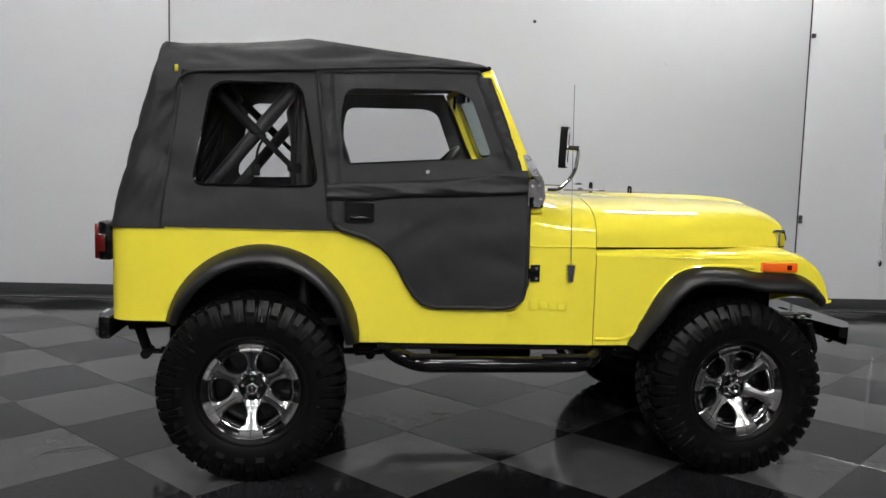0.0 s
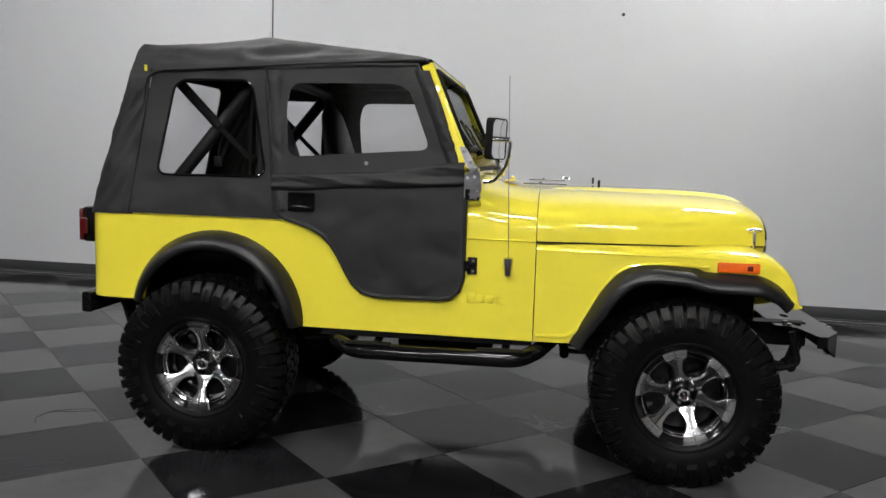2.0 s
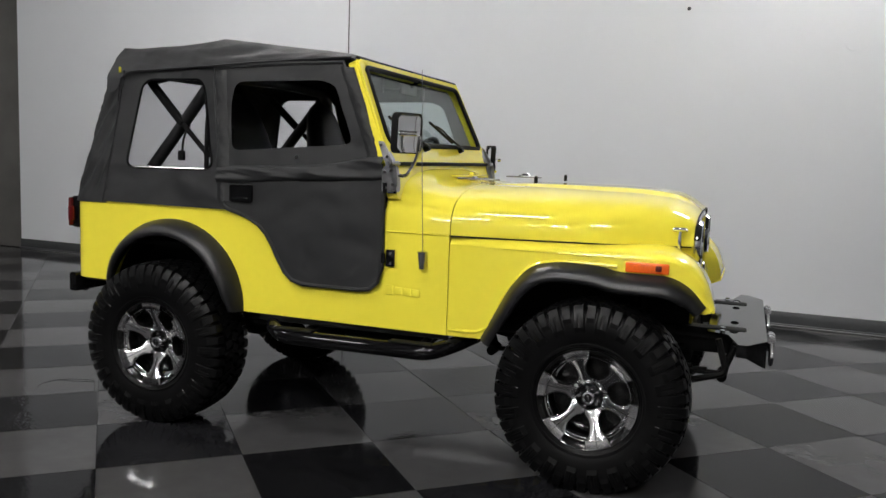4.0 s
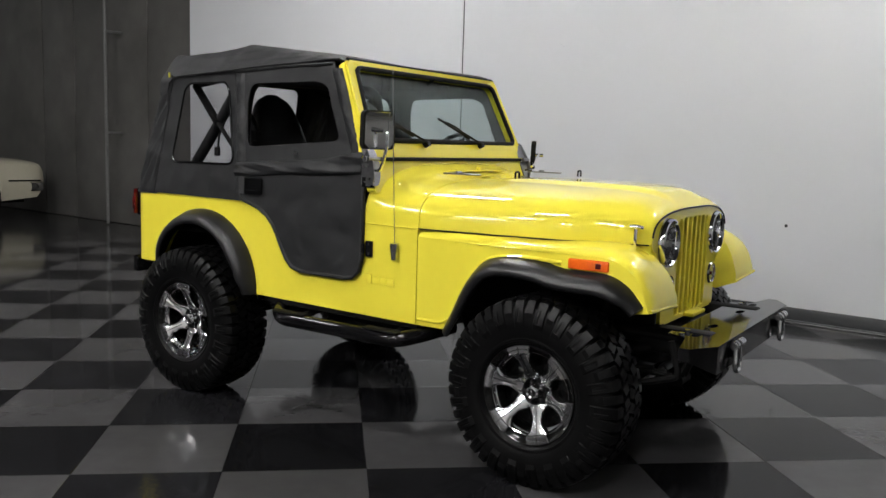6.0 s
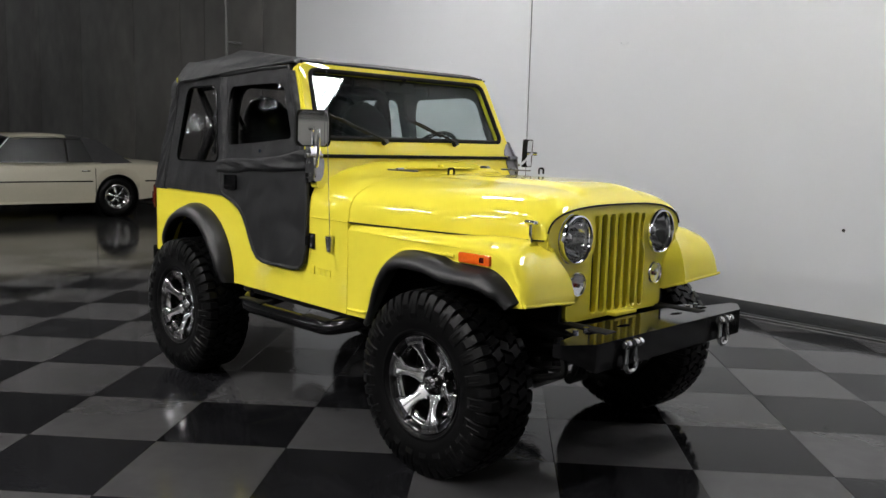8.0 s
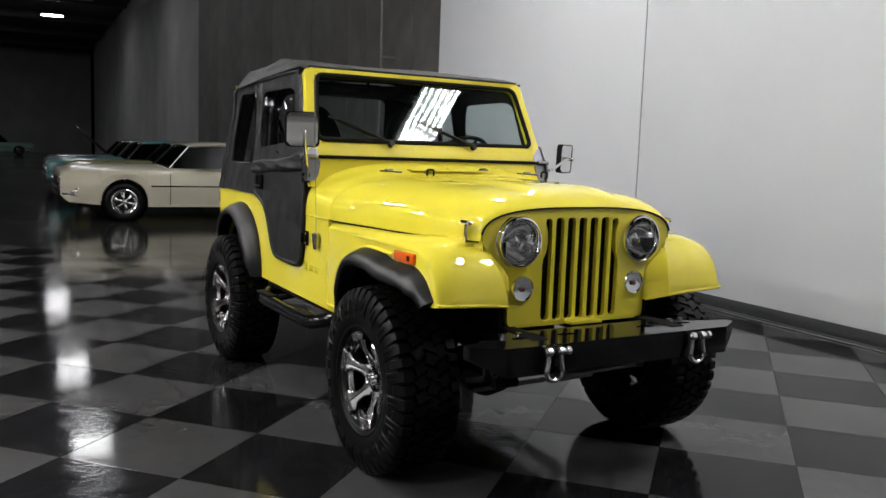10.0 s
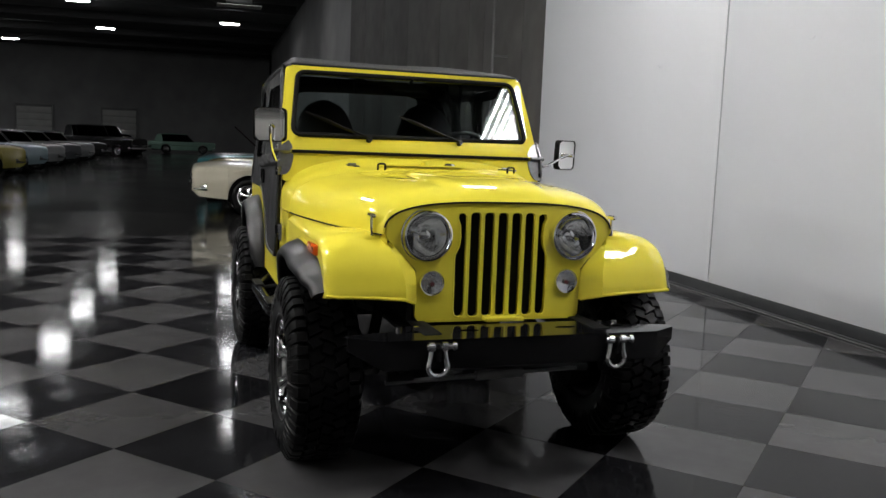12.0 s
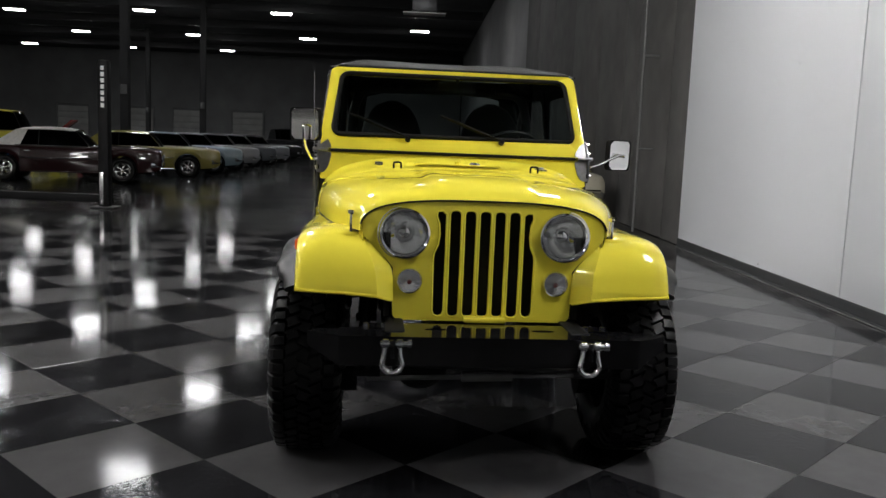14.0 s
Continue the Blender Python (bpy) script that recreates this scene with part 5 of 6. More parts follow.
# chassis ---------------------------------------------------------------
for s in (-1, 1):
    bm = bmesh.new()
    tube(bm, arc([(-0.60, s * 0.38, 0.60), (-0.1, s * 0.38, 0.64), (0.4, s * 0.38, 0.56), (1.5, s * 0.36, 0.56), (2.0, s * 0.36, 0.62), (2.60, s * 0.36, 0.61)], 0.1), 0.045, 8)
    part("frame_rail", bm, "black_matt", jeep)
    for x in (0.0, WB):
        bm = bmesh.new()
        for k in range(4):
            tube(bm, [(x - 0.5 + 0.06 * k, s * 0.46, 0.475 + 0.010 * k), (x, s * 0.46, 0.445 - 0.014 * k + 0.03), (x + 0.5 - 0.06 * k, s * 0.46, 0.475 + 0.010 * k)], 0.012, 6)
        box(bm, (x, s * 0.46, 0.41), (0.10, 0.09, 0.02))
        for q in (-1, 1):
            tube(bm, [(x + q * 0.50, s * 0.46, 0.475), (x + q * 0.54, s * 0.45, 0.585)], 0.017, 8)
            for d in (-0.035, 0.035):
                tube(bm, [(x + q * 0.497, s * (0.46 + d), 0.468), (x + q * 0.545, s * (0.45 + d), 0.60)], 0.013, 6)
            rod(bm, (x + q * 0.50, s * 0.41, 0.472), (x + q * 0.50, s * 0.515, 0.472), 0.022)
        part("leaf_spring", bm, "black_matt", jeep)
        bm = bmesh.new()
        rod(bm, (x + 0.10, s * 0.50, 0.40), (x + 0.16, s * 0.44, 0.80), 0.024)
        part("shock_absorber", bm, "black_matt", jeep)
for x, dy in ((0.0, 0.12), (WB, -0.22)):
    bm = bmesh.new()
    rod(bm, (x, -0.66, R_W), (x, 0.66, R_W), 0.036, seg=14)
    lathe(bm, [(0.0, -0.13), (0.09, -0.11), (0.13, -0.03), (0.13, 0.03), (0.09, 0.11), (0.0, 0.13)], (x, dy, R_W), 20, "x")
    part("axle", bm, "black_matt", jeep)
bm = bmesh.new()
rod(bm, (0.1, 0.1, 0.43), (0.95, 0.0, 0.56), 0.03)
rod(bm, (1.15, -0.1, 0.55), (2.02, -0.2, 0.43), 0.025)
box(bm, (1.15, 0, 0.60), (0.7, 0.30, 0.20), 0.05)
box(bm, (0.95, -0.1, 0.535), (0.30, 0.34, 0.14), 0.04)
part("gearbox", bm, "black_matt", jeep)
bm = bmesh.new()
tube(bm, [(2.30, -0.56, 0.42), (2.30, 0.56, 0.42)], 0.016, 8)
tube(bm, [(2.36, -0.50, 0.45), (2.38, 0.48, 0.40)], 0.018, 8)
for name, c, size, bev in (("oil_pan", (1.86, 0.0, 0.555), (0.56, 0.34, 0.27), 0.05), ("front_crossmember", (2.44, 0.0, 0.545), (0.10, 0.74, 0.12), 0.02), ("transfer_case_plate", (1.05, 0.0, 0.455), (0.46, 0.80, 0.05), 0.02)):
    extra = bmesh.new()
    box(extra, c, size, bev)
    part(name, extra, "black_matt", jeep)
for s in (-1, 1):
    extra = bmesh.new()
    tube(extra, arc([(2.10, s * 0.56, 0.39), (2.16, s * 0.52, 0.47), (2.30, s * 0.46, 0.53), (2.46, s * 0.40, 0.56)], 0.05), 0.020, 8)
    rod(extra, (WB, s * 0.50, 0.33), (WB, s * 0.60, 0.33), 0.085, seg=16)
    box(extra, (WB, s * 0.55, 0.40), (0.14, 0.10, 0.24), 0.03)
    part("steering_knuckle", extra, "black_matt", jeep)
link = part("steering_linkage", bm, "steel_dark", jeep)
bm = bmesh.new()
rod(bm, (2.40, -0.060, 0.390), (2.40, 0.155, 0.396), 0.021, seg=14)
rod(bm, (2.40, 0.155, 0.396), (2.40, 0.42, 0.402), 0.009, seg=8)
rod(bm, (2.40, -0.46, 0.380), (2.40, -0.060, 0.390), 0.011, seg=8)
part("steering_damper", bm, "housing", link, "grey steel steering damper")
for s in (-1, 1):
    bm = bmesh.new()
    box(bm, (0.52, s * 0.60, 0.552), (0.20, 0.10, 0.05), 0.01)
    box(bm, (1.0, s * 0.70, 0.558), (0.95, 0.03, 0.03), 0.006)
    tube(bm, [(0.43, s * 0.60, 0.50), (0.60, s * 0.62, 0.515)], 0.012, 6)
    rod(bm, (0.61, s * 0.60, 0.53), (0.61, s * 0.66, 0.53), 0.035)
    part("frame_outrigger", bm, "black_matt", jeep)
    # side step bar
    bm = bmesh.new()
    tube(bm, arc([(0.55, s * 0.55, 0.545), (0.60, s * 0.72, 0.525), (0.70, s * 0.80, 0.498), (1.42, s * 0.80, 0.498), (1.50, s * 0.72, 0.522), (1.56, s * 0.55, 0.545)], 0.10, 6), 0.036, 14)
    stp = part("step_bar", bm, "black_gloss", jeep, "glossy black tubular side step")
    for x in (0.76, 1.34):
        bm = bmesh.new()
        box(bm, (x, s * 0.80, 0.535), (0.20, 0.052, 0.010), 0.004)
        part("step_pad", bm, "black_matt", stp)
    for x in (0.78, 1.36):
        bm = bmesh.new()
        tube(bm, [(x, s * 0.78, 0.50), (x, s * 0.40, 0.56)], 0.018, 8)
        part("bracket", bm, "black_matt", stp)

# bumpers -----------------------------------------------------------------
bm = bmesh.new()
outline = [(2.795, -0.57), (2.795, 0.57), (2.722, 0.690), (2.685, 0.692), (2.645, 0.50), (2.56, 0.46), (2.56, -0.46), (2.645, -0.50), (2.685, -0.692), (2.722, -0.690)]
slots = [oval(2.665, y, 0.018, 0.045, 16) for y in (-0.42, -0.20, 0.22, 0.44)]
sheet(bm, outline, slots, lambda a, b, d: Vector((a, b, 0.668 - d)), 0.006)
front = [(2.685, -0.692), (2.722, -0.690), (2.795, -0.57), (2.795, 0.57), (2.722, 0.690), (2.685, 0.692)]
rows = [[(x, y, max(z, 0.556 + 0.06 * max(0.0, abs(y) - 0.57) / 0.12)) for x, y in front] for z in (0.664, 0.66, 0.56, 0.556)]
surface(bm, rows)
rows = [[(x - 0.006, y * 0.995, max(z, 0.556 + 0.06 * max(0.0, abs(y) - 0.57) / 0.12)) for x, y in front] for z in (0.664, 0.556)]
surface(bm, rows)
bp = part("front_bumper", bm, "black_gloss", jeep, "glossy black steel winch bumper", smooth=20)
bp.location = (-0.008, 0.0, -0.018)
for y in (-0.372, 0.372):
    bm = bmesh.new()
    box(bm, (2.805, y, 0.625), (0.05, 0.022, 0.07), 0.006)
    part("shackle_tab", bm, "black_gloss", bp)
    bm = bmesh.new()
    pts = [(2.815, y - 0.026, 0.645), (2.818, y - 0.030, 0.60)]
    for k in range(9):
        t = math.pi + k / 8 * math.pi
        pts.append((2.820, y + 0.038 * math.cos(t), 0.572 + 0.036 * math.sin(t)))
    pts += [(2.818, y + 0.030, 0.60), (2.815, y + 0.026, 0.645)]
    tube(bm, arc(pts, 0.02, 3), 0.010, 10)
    sk = part("bow_shackle", bm, "zinc", bp, "galvanised bow shackle")
    bm = bmesh.new()
    rod(bm, (2.815, y - 0.045, 0.645), (2.815, y + 0.055, 0.645), 0.011)
    for q in (-0.026, 0.026):
        rod(bm, (2.815, y + q - 0.010, 0.645), (2.815, y + q + 0.010, 0.645), 0.018)
    rod(bm, (2.815, y + 0.055, 0.645), (2.815, y + 0.070, 0.645), 0.017)
    part("pin", bm, "zinc", sk)
for y in (-0.47, -0.40, 0.40, 0.47):
    bm = bmesh.new()
    rod(bm, (2.62, y, 0.668), (2.62, y, 0.680), 0.012, seg=6)
    part("bolt", bm, "zinc", bp)
bm = bmesh.new()
box(bm, (2.495, 0.008, 0.660), (0.075, 0.17, 0.018), 0.005)
part("grille_foot", bm, "yellow", jeep)
for y in (-0.36, 0.36):
    bm = bmesh.new()
    box(bm, (2.56, y, 0.60), (0.30, 0.08, 0.11), 0.01)
    part("bumper_bracket", bm, "black_matt", jeep)
    bm = bmesh.new()
    tube(bm, arc([(2.60, y * 1.55, 0.64), (2.64, y * 1.55, 0.50), (2.50, y * 1.55, 0.455), (2.30, y * 1.5, 0.44)], 0.03), 0.014, 8)
    part("sway_bar_link", bm, "black_matt", jeep)
bm = bmesh.new()
box(bm, (-0.63, 0, 0.625), (0.05, 1.36, 0.10), 0.012)
rb = part("rear_bumper", bm, "black_gloss", jeep, "black steel rear bumper")
for y in (-0.52, 0.52):
    bm = bmesh.new()
    pts = [(-0.66, y - 0.025, 0.65)] + [(-0.69, y + 0.04 * math.cos(math.pi + k / 8 * math.pi), 0.60 + 0.04 * math.sin(math.pi + k / 8 * math.pi)) for k in range(9)] + [(-0.66, y + 0.025, 0.65)]
    tube(bm, pts, 0.010, 8)
    rod(bm, (-0.665, y - 0.045, 0.655), (-0.665, y + 0.05, 0.655), 0.016)
    part("bow_shackle", bm, "zinc", rb)
for s in (-1, 1):
    bm = bmesh.new()
    box(bm, (-0.630, s * 0.615, 0.992), (0.06, 0.115, 0.165), 0.012)
    tl = part("tail_light", bm, "black_gloss", jeep, "square black tail lamp with red lens")
    bm = bmesh.new()
    box(bm, (-0.658, s * 0.615, 0.992), (0.02, 0.10, 0.15), 0.008)
    box(bm, (-0.640, s * (0.615 + 0.055), 0.985), (0.036, 0.014, 0.075), 0.005)
    part("lens", bm, "red", tl)

# bonnet fittings, antenna -------------------------------------------------
for s in (-1, 1):
    bm = bmesh.new()
    w = bonnet_w(2.42) + 0.012
    box(bm, (2.42, s * w, 1.028), (0.013, 0.011, 0.09), 0.003)
    box(bm, (2.420, s * (w - 0.004), 1.076), (0.062, 0.014, 0.016), 0.005)
    rod(bm, (2.42, s * w, 0.975), (2.42, s * w, 1.02), 0.005)
    lt = part("bonnet_latch", bm, "chrome", jeep, "chrome bonnet hold-down latch")
    bm = bmesh.new()
    rod(bm, (2.396, s * (w + 0.004), 1.078), (2.444, s * (w + 0.004), 1.078), 0.009)
    part("handle", bm, "chrome", lt)
    bm = bmesh.new()
    tube(bm, arc([(1.75, s * 0.335 - 0.018, 1.236), (1.75, s * 0.335 - 0.018, 1.266), (1.75, s * 0.335 + 0.018, 1.266), (1.75, s * 0.335 + 0.018, 1.236)], 0.010, 4), 0.005, 8)
    part("footman_loop", bm, "black_matt", jeep, "dark steel tie-down loop on the bonnet")
    bm = bmesh.new()
    box(bm, (1.50, s * 0.42, 1.247), (0.20, 0.026, 0.008), 0.003)
    rod(bm, (1.481, s * 0.42 - 0.02, 1.251), (1.481, s * 0.42 + 0.02, 1.251), 0.008)
    part("bonnet_hinge", bm, "bracket", jeep, "steel bonnet hinge strap")
bm = bmesh.new()
box(bm, (1.33, 0.0, 1.252), (0.06, 0.46, 0.006), 0.003)
box(bm, (1.33, 0.0, 1.262), (0.018, 0.026, 0.018), 0.004)
part("cowl_vent", bm, "yellow", jeep)
bm = bmesh.new()
rod(bm, (1.60, 0.06, 1.262), (1.60, 0.06, 1.272), 0.03, 0.02)
part("washer_nozzle", bm, "zinc", jeep)
bm = bmesh.new()
lathe(bm, [(0.006, 0.05), (0.022, 0.045), (0.020, 0.02), (0.014, -0.03), (0.0, -0.04)], (1.362, -0.752, 0.885), 14, "z")
ant = part("antenna", bm, "zinc", jeep, "thin whip antenna on a chrome base")
bm = bmesh.new()
tube(bm, [(1.362, -0.752, 0.93), (1.348, -0.758, 1.35), (1.340, -0.765, 1.705)], 0.0016, 6)
part("whip", bm, "bracket", ant)


# ---- lamps ----
def high_bay(u, v, z):
    """Six-tube fluorescent high bay, hung level, tubes along the hall."""
    t = thing("high_bay_lamp", ROOM @ pose(u, v, z), "white six-tube fluorescent high bay lamp hung from the ceiling", "lamp", "high bays over the display floor")
    bm = bmesh.new()
    box(bm, (0, 0, 0.06), (1.25, 0.54, 0.06), 0.01)
    part("housing", bm, "housing", t)
    for k in range(6):
        bm = bmesh.new()
        rod(bm, (-0.58, (k - 2.5) * 0.085, 0), (0.58, (k - 2.5) * 0.085, 0), 0.020, seg=8)
        part("tube", bm, "tube", t)
    bm = bmesh.new()
    rod(bm, (0, 0, 0.09), (0, 0, CEIL - z), 0.008, seg=6)
    part("hanger", bm, "steel_dark", t)
    return t


bay = high_bay(3.77, 2.77, 5.0)
for u, v, z in ((-1.6, 2.2, 6.2), (-4.2, -3.2, 6.0), (1.6, -3.2, 6.0), (-2.2, -6.4, 5.2), (1.2, -6.4, 5.2), (4.6, -6.4, 5.2), (-0.4, -9.6, 5.0), (3.4, -9.6, 5.0)):
    copy_thing(bay, ROOM @ pose(u, v, z))

lamp = thing("hall_lamp", ROOM @ pose(-24.2, -7.6, 7.9), "bright oblong high bay lamp under the dark ceiling", "lamp", "hall lamps")
bm = bmesh.new()
box(bm, (0, 0, 0.08), (0.54, 1.16, 0.10), 0.02)
part("housing", bm, "steel_dark", lamp)
bm = bmesh.new()
box(bm, (0, 0, 0.0), (0.44, 1.06, 0.05), 0.01)
part("diffuser", bm, "panel", lamp)
bm = bmesh.new()
rod(bm, (0, 0, 0.13), (0, 0, 1.1), 0.01, seg=6)
part("hanger", bm, "steel_dark", lamp)
# the lamp at u = -12.6 is added out of view to light the cream coupe
for v, row in ((-0.1, (-12.6, -21.7, -30.7, -45.9)), (-7.6, (-16.2, -33.2, -41.1, -52.4)), (-15.3, (-16.2, -24.6, -33.6, -42.2, -53.0, -63.0)), (-23.2, (-24.6, -33.6, -44.2, -53.8, -63.6)), (-31.2, (-33.6, -44.2, -54.0, -64.0))):
    for u in row:
        copy_thing(lamp, ROOM @ pose(u, v, 7.9))


# ---- hall fittings ----
for v in (-33.4, -27.2, -22.3, -16.6, -9.4):
    bm = bmesh.new()
    for k in range(6):
        box(bm, (-77.95, v, 0.30 + 0.58 * k), (0.05, 2.9, 0.55), 0.02)
    d = structure("dock_door", bm, "door_panel", "pale sectional dock door in the end wall", "door")
    bm = bmesh.new()
    for q in (-1, 1):
        box(bm, (-77.9, v + q * 1.55, 1.85), (0.2, 0.14, 3.7), 0.02)
    box(bm, (-77.9, v, 3.70), (0.2, 3.24, 0.16), 0.02)
    fr = part("door_frame", bm, "wall_dark", d)
for u, v in ((-27.3, -11.3), (-43.2, -12.3), (-59.0, -20.3)):
    bm = bmesh.new()
    box(bm, (0, 0, CEIL / 2), (0.30, 0.02, CEIL))
    for q in (-1, 1):
        box(bm, (0, q * 0.15, CEIL / 2), (0.30, 0.02, CEIL))
    box(bm, (0, 0, 0.02), (0.5, 0.5, 0.03))
    c = part("column", bm, "steel_dark")
    c.matrix_basis = ROOM @ pose(u, v, 0, 0, 0, 90)
    tagged(c, "dark steel H-section building column", "column", kind="structure")
    bm = bmesh.new()
    box(bm, (0, -0.19, 2.9), (0.24, 0.08, 0.36), 0.02)
    part("switch_box", bm, "housing", c)
for k in range(8):
    bm = bmesh.new()
    box(bm, (-12.0 - 8.0 * k, -22.0, CEIL - 0.35), (0.16, 51.0, 0.5), 0.01)
    b = structure("roof_beam", bm, "steel_dark", "dark steel roof beam under the ceiling", "beam")

# vehicle lift: one post seen, with runway
lift = thing("vehicle_lift", pose(-9.45, -4.87, 0, 0, 0, YAW), "black four-post vehicle lift with white lettering bars on its post", "vehicle lift")
bm = bmesh.new()
box(bm, (0, 0, 1.28), (0.20, 0.17, 2.52), 0.015)
part("post", bm, "lift_black", lift)
bm = bmesh.new()
box(bm, (0, 0, 0.012), (0.42, 0.40, 0.024), 0.004)
part("base_plate", bm, "steel_dark", lift)
bm = bmesh.new()
box(bm, (0.103, -0.03, 0.34), (0.012, 0.07, 0.56), 0.004)
part("guard", bm, "zinc", lift)
for k in range(7):
    bm = bmesh.new()
    box(bm, (0.102, 0.0, 2.40 - 0.105 * k), (0.006, 0.060, 0.072), 0.002)
    part("letter_bar", bm, "white_bar", lift, "white lettering bar")
bm = bmesh.new()
box(bm, (0.0, -1.45, 0.16), (0.16, 2.75, 0.14), 0.02)
part("cross_beam", bm, "lift_black", lift)
bm = bmesh.new()
box(bm, (0, -2.9, 1.28), (0.20, 0.17, 2.52), 0.015)
part("post", bm, "lift_black", lift)

# ceiling heater with small lit openings
unit = thing("ceiling_heater", ROOM @ pose(-33.1, 0.07, 7.4), "grey suspended unit heater with lit openings", "heater")
bm = bmesh.new()
box(bm, (0, 0, 0), (0.7, 1.1, 0.5), 0.03)
part("case", bm, "steel_dark", unit)
bm = bmesh.new()
for y in (-0.5, 0.5):
    rod(bm, (0, y, 0.2), (0, y, 2.0), 0.012, seg=6)
part("hanger", bm, "steel_dark", unit)
bm = bmesh.new()
box(bm, (0.0, 0, -0.33), (0.9, 1.9, 0.03), 0.01)
part("drip_tray", bm, "door_panel", unit)


# ---- parked cars ----
def paint(name, color):
    M[name] = material(name, color, 0.35, vary=0.02, coat=0.8, coat_rough=0.04, spec=0.15)
    return name


def tyre_wheel(parent, x, y, r=0.33, rim="chrome"):
    """Whitewall-free street wheel: tyre, and a chrome rally rim cast in one piece."""
    s = -1 if y < 0 else 1
    bm = bmesh.new()
    lathe(bm, [(0.205, 0.092 * s), (0.222, 0.106 * s), (0.262, 0.112 * s), (0.300, 0.104 * s), (0.322, 0.084 * s), (r, 0.060 * s), (r, -0.07 * s), (0.30, -0.11 * s), (0.20, -0.10 * s)], (x, y, r), 36, "y")
    w = part("wheel", bm, "tyre", parent)
    bm = bmesh.new()
    lathe(bm, [(0.150, 0.045 * s), (0.168, 0.060 * s), (0.176, 0.092 * s), (0.196, 0.104 * s), (0.212, 0.098 * s), (0.214, 0.080 * s)], (x, y, r), 36, "y")
    for k in range(6):
        a = k * math.tau / 6 + 0.3
        rows = []
        for q, half, out in ((0.045, 0.016, 0.085), (0.085, 0.020, 0.090), (0.125, 0.026, 0.080), (0.168, 0.034, 0.062)):
            rows.append([(x + q * math.cos(a) - h * half * math.sin(a), y + s * (out - 0.008 * abs(h)), r + q * math.sin(a) + h * half * math.cos(a)) for h in (-1, -0.4, 0.4, 1)])
        surface(bm, rows)
    lathe(bm, [(0.0, 0.106 * s), (0.030, 0.102 * s), (0.046, 0.086 * s), (0.052, 0.06 * s)], (x, y, r), 20, "y")
    part("rim", bm, rim, w)
    bm = bmesh.new()
    lathe(bm, [(0.0, 0.030 * s), (0.17, 0.034 * s)], (x, y, r), 24, "y")
    part("hub", bm, "black_matt", w)


def classic_car(m, label, body, roof, L=5.0, W=1.86, wb=2.75, front=0.95, belt=0.86, bon=0.90, deck=0.90, roof_z=1.36, cab=(-1.60, 0.64), roof_x=(-1.02, 0.20), arch=0.37, hood_open=False, group=""):
    """An old coupe or sedan, nose to +x: lofted body with wheel arches, glasshouse, chrome and lamps."""
    c = thing("classic_car", m, label, "car", group)
    xf, xr = wb / 2, -wb / 2
    nose, tail = xf + front, xf + front - L
    AZ = 0.345

    def edge(x):
        return smooth(x, ((tail, deck - 0.13), (tail + 0.05, deck - 0.05), (tail + 0.25, deck - 0.02), (cab[0], belt + 0.03), (0, belt), (cab[1], belt + 0.02), (nose - 0.45, bon - 0.04), (nose - 0.12, bon - 0.06), (nose - 0.02, bon - 0.09), (nose, bon - 0.13)))

    def width(x):
        return smooth(x, ((tail, W / 2 - 0.11), (tail + 0.12, W / 2 - 0.05), (tail + 0.6, W / 2 - 0.015), (0, W / 2), (nose - 0.6, W / 2 - 0.015), (nose - 0.10, W / 2 - 0.035), (nose, W / 2 - 0.07)))

    def low(x):
        for x0 in (xf, xr):
            if abs(x - x0) < arch:
                return AZ + math.sqrt(arch * arch - (x - x0) ** 2)
        return interp(x, ((tail, 0.48), (tail + 0.10, 0.33), (xr - arch, 0.28), (xr + arch, 0.25), (xf - arch, 0.25), (xf + arch, 0.28), (nose - 0.10, 0.33), (nose, 0.44)))

    def crown(x):
        if x > cab[1] + 0.04 and hood_open:
            return -0.10
        return interp(x, ((tail, 0.02), (tail + 0.2, 0.045), (cab[0], 0.05), (cab[1], 0.06), (nose - 0.3, 0.055), (nose, 0.02)))
    xs = set(np.linspace(tail, nose, 40)) | {tail + 0.02, tail + 0.05, nose - 0.03, nose - 0.06}
    for x0 in (xf, xr):
        xs = {x for x in xs if abs(x - x0) > arch + 0.01}
        xs |= {x0 + arch * math.cos(t) for t in np.linspace(0.03, math.pi - 0.03, 19)} | {x0 - arch - 0.001, x0 + arch + 0.001}
    xs = sorted(xs)
    bm = bmesh.new()
    rows = []
    for x in xs:
        zl, zs, hw, cr = low(x), edge(x), width(x), crown(x)
        half = []
        for f, k in ((0.0, 0.968), (0.22, 0.985), (0.45, 1.0), (0.60, 1.0), (0.64, 0.993), (0.80, 0.988), (0.91, 0.975), (0.97, 0.957), (1.0, 0.925)):
            z = zl + (zs - zl) * f
            bulge = 1 - 0.030 * (1 - max(0.0, min(1.0, (z - 0.25) / 0.30)))
            half.append((hw * k * bulge if f < 0.5 else hw * k, z))
        half += [(hw * 0.84, zs + 0.012 + cr * 0.15), (hw * 0.62, zs + 0.012 + cr * 0.6), (hw * 0.30, zs + 0.012 + cr * 0.92), (0.0, zs + 0.012 + cr)]
        rows.append([(x, -y, z) for y, z in half] + [(x, y, z) for y, z in half[-2::-1]])
    surface(bm, rows, cap=True)
    part("body", bm, body, c, smooth=32)
    bm = bmesh.new()
    box(bm, ((nose + tail) / 2, 0, 0.42), (L - 0.5, W - 0.5, 0.36))
    for x0 in (xf, xr):
        lathe(bm, [(arch + 0.012, -W / 2 + 0.05), (arch + 0.012, W / 2 - 0.05)], (x0, 0, AZ), 24, "y")
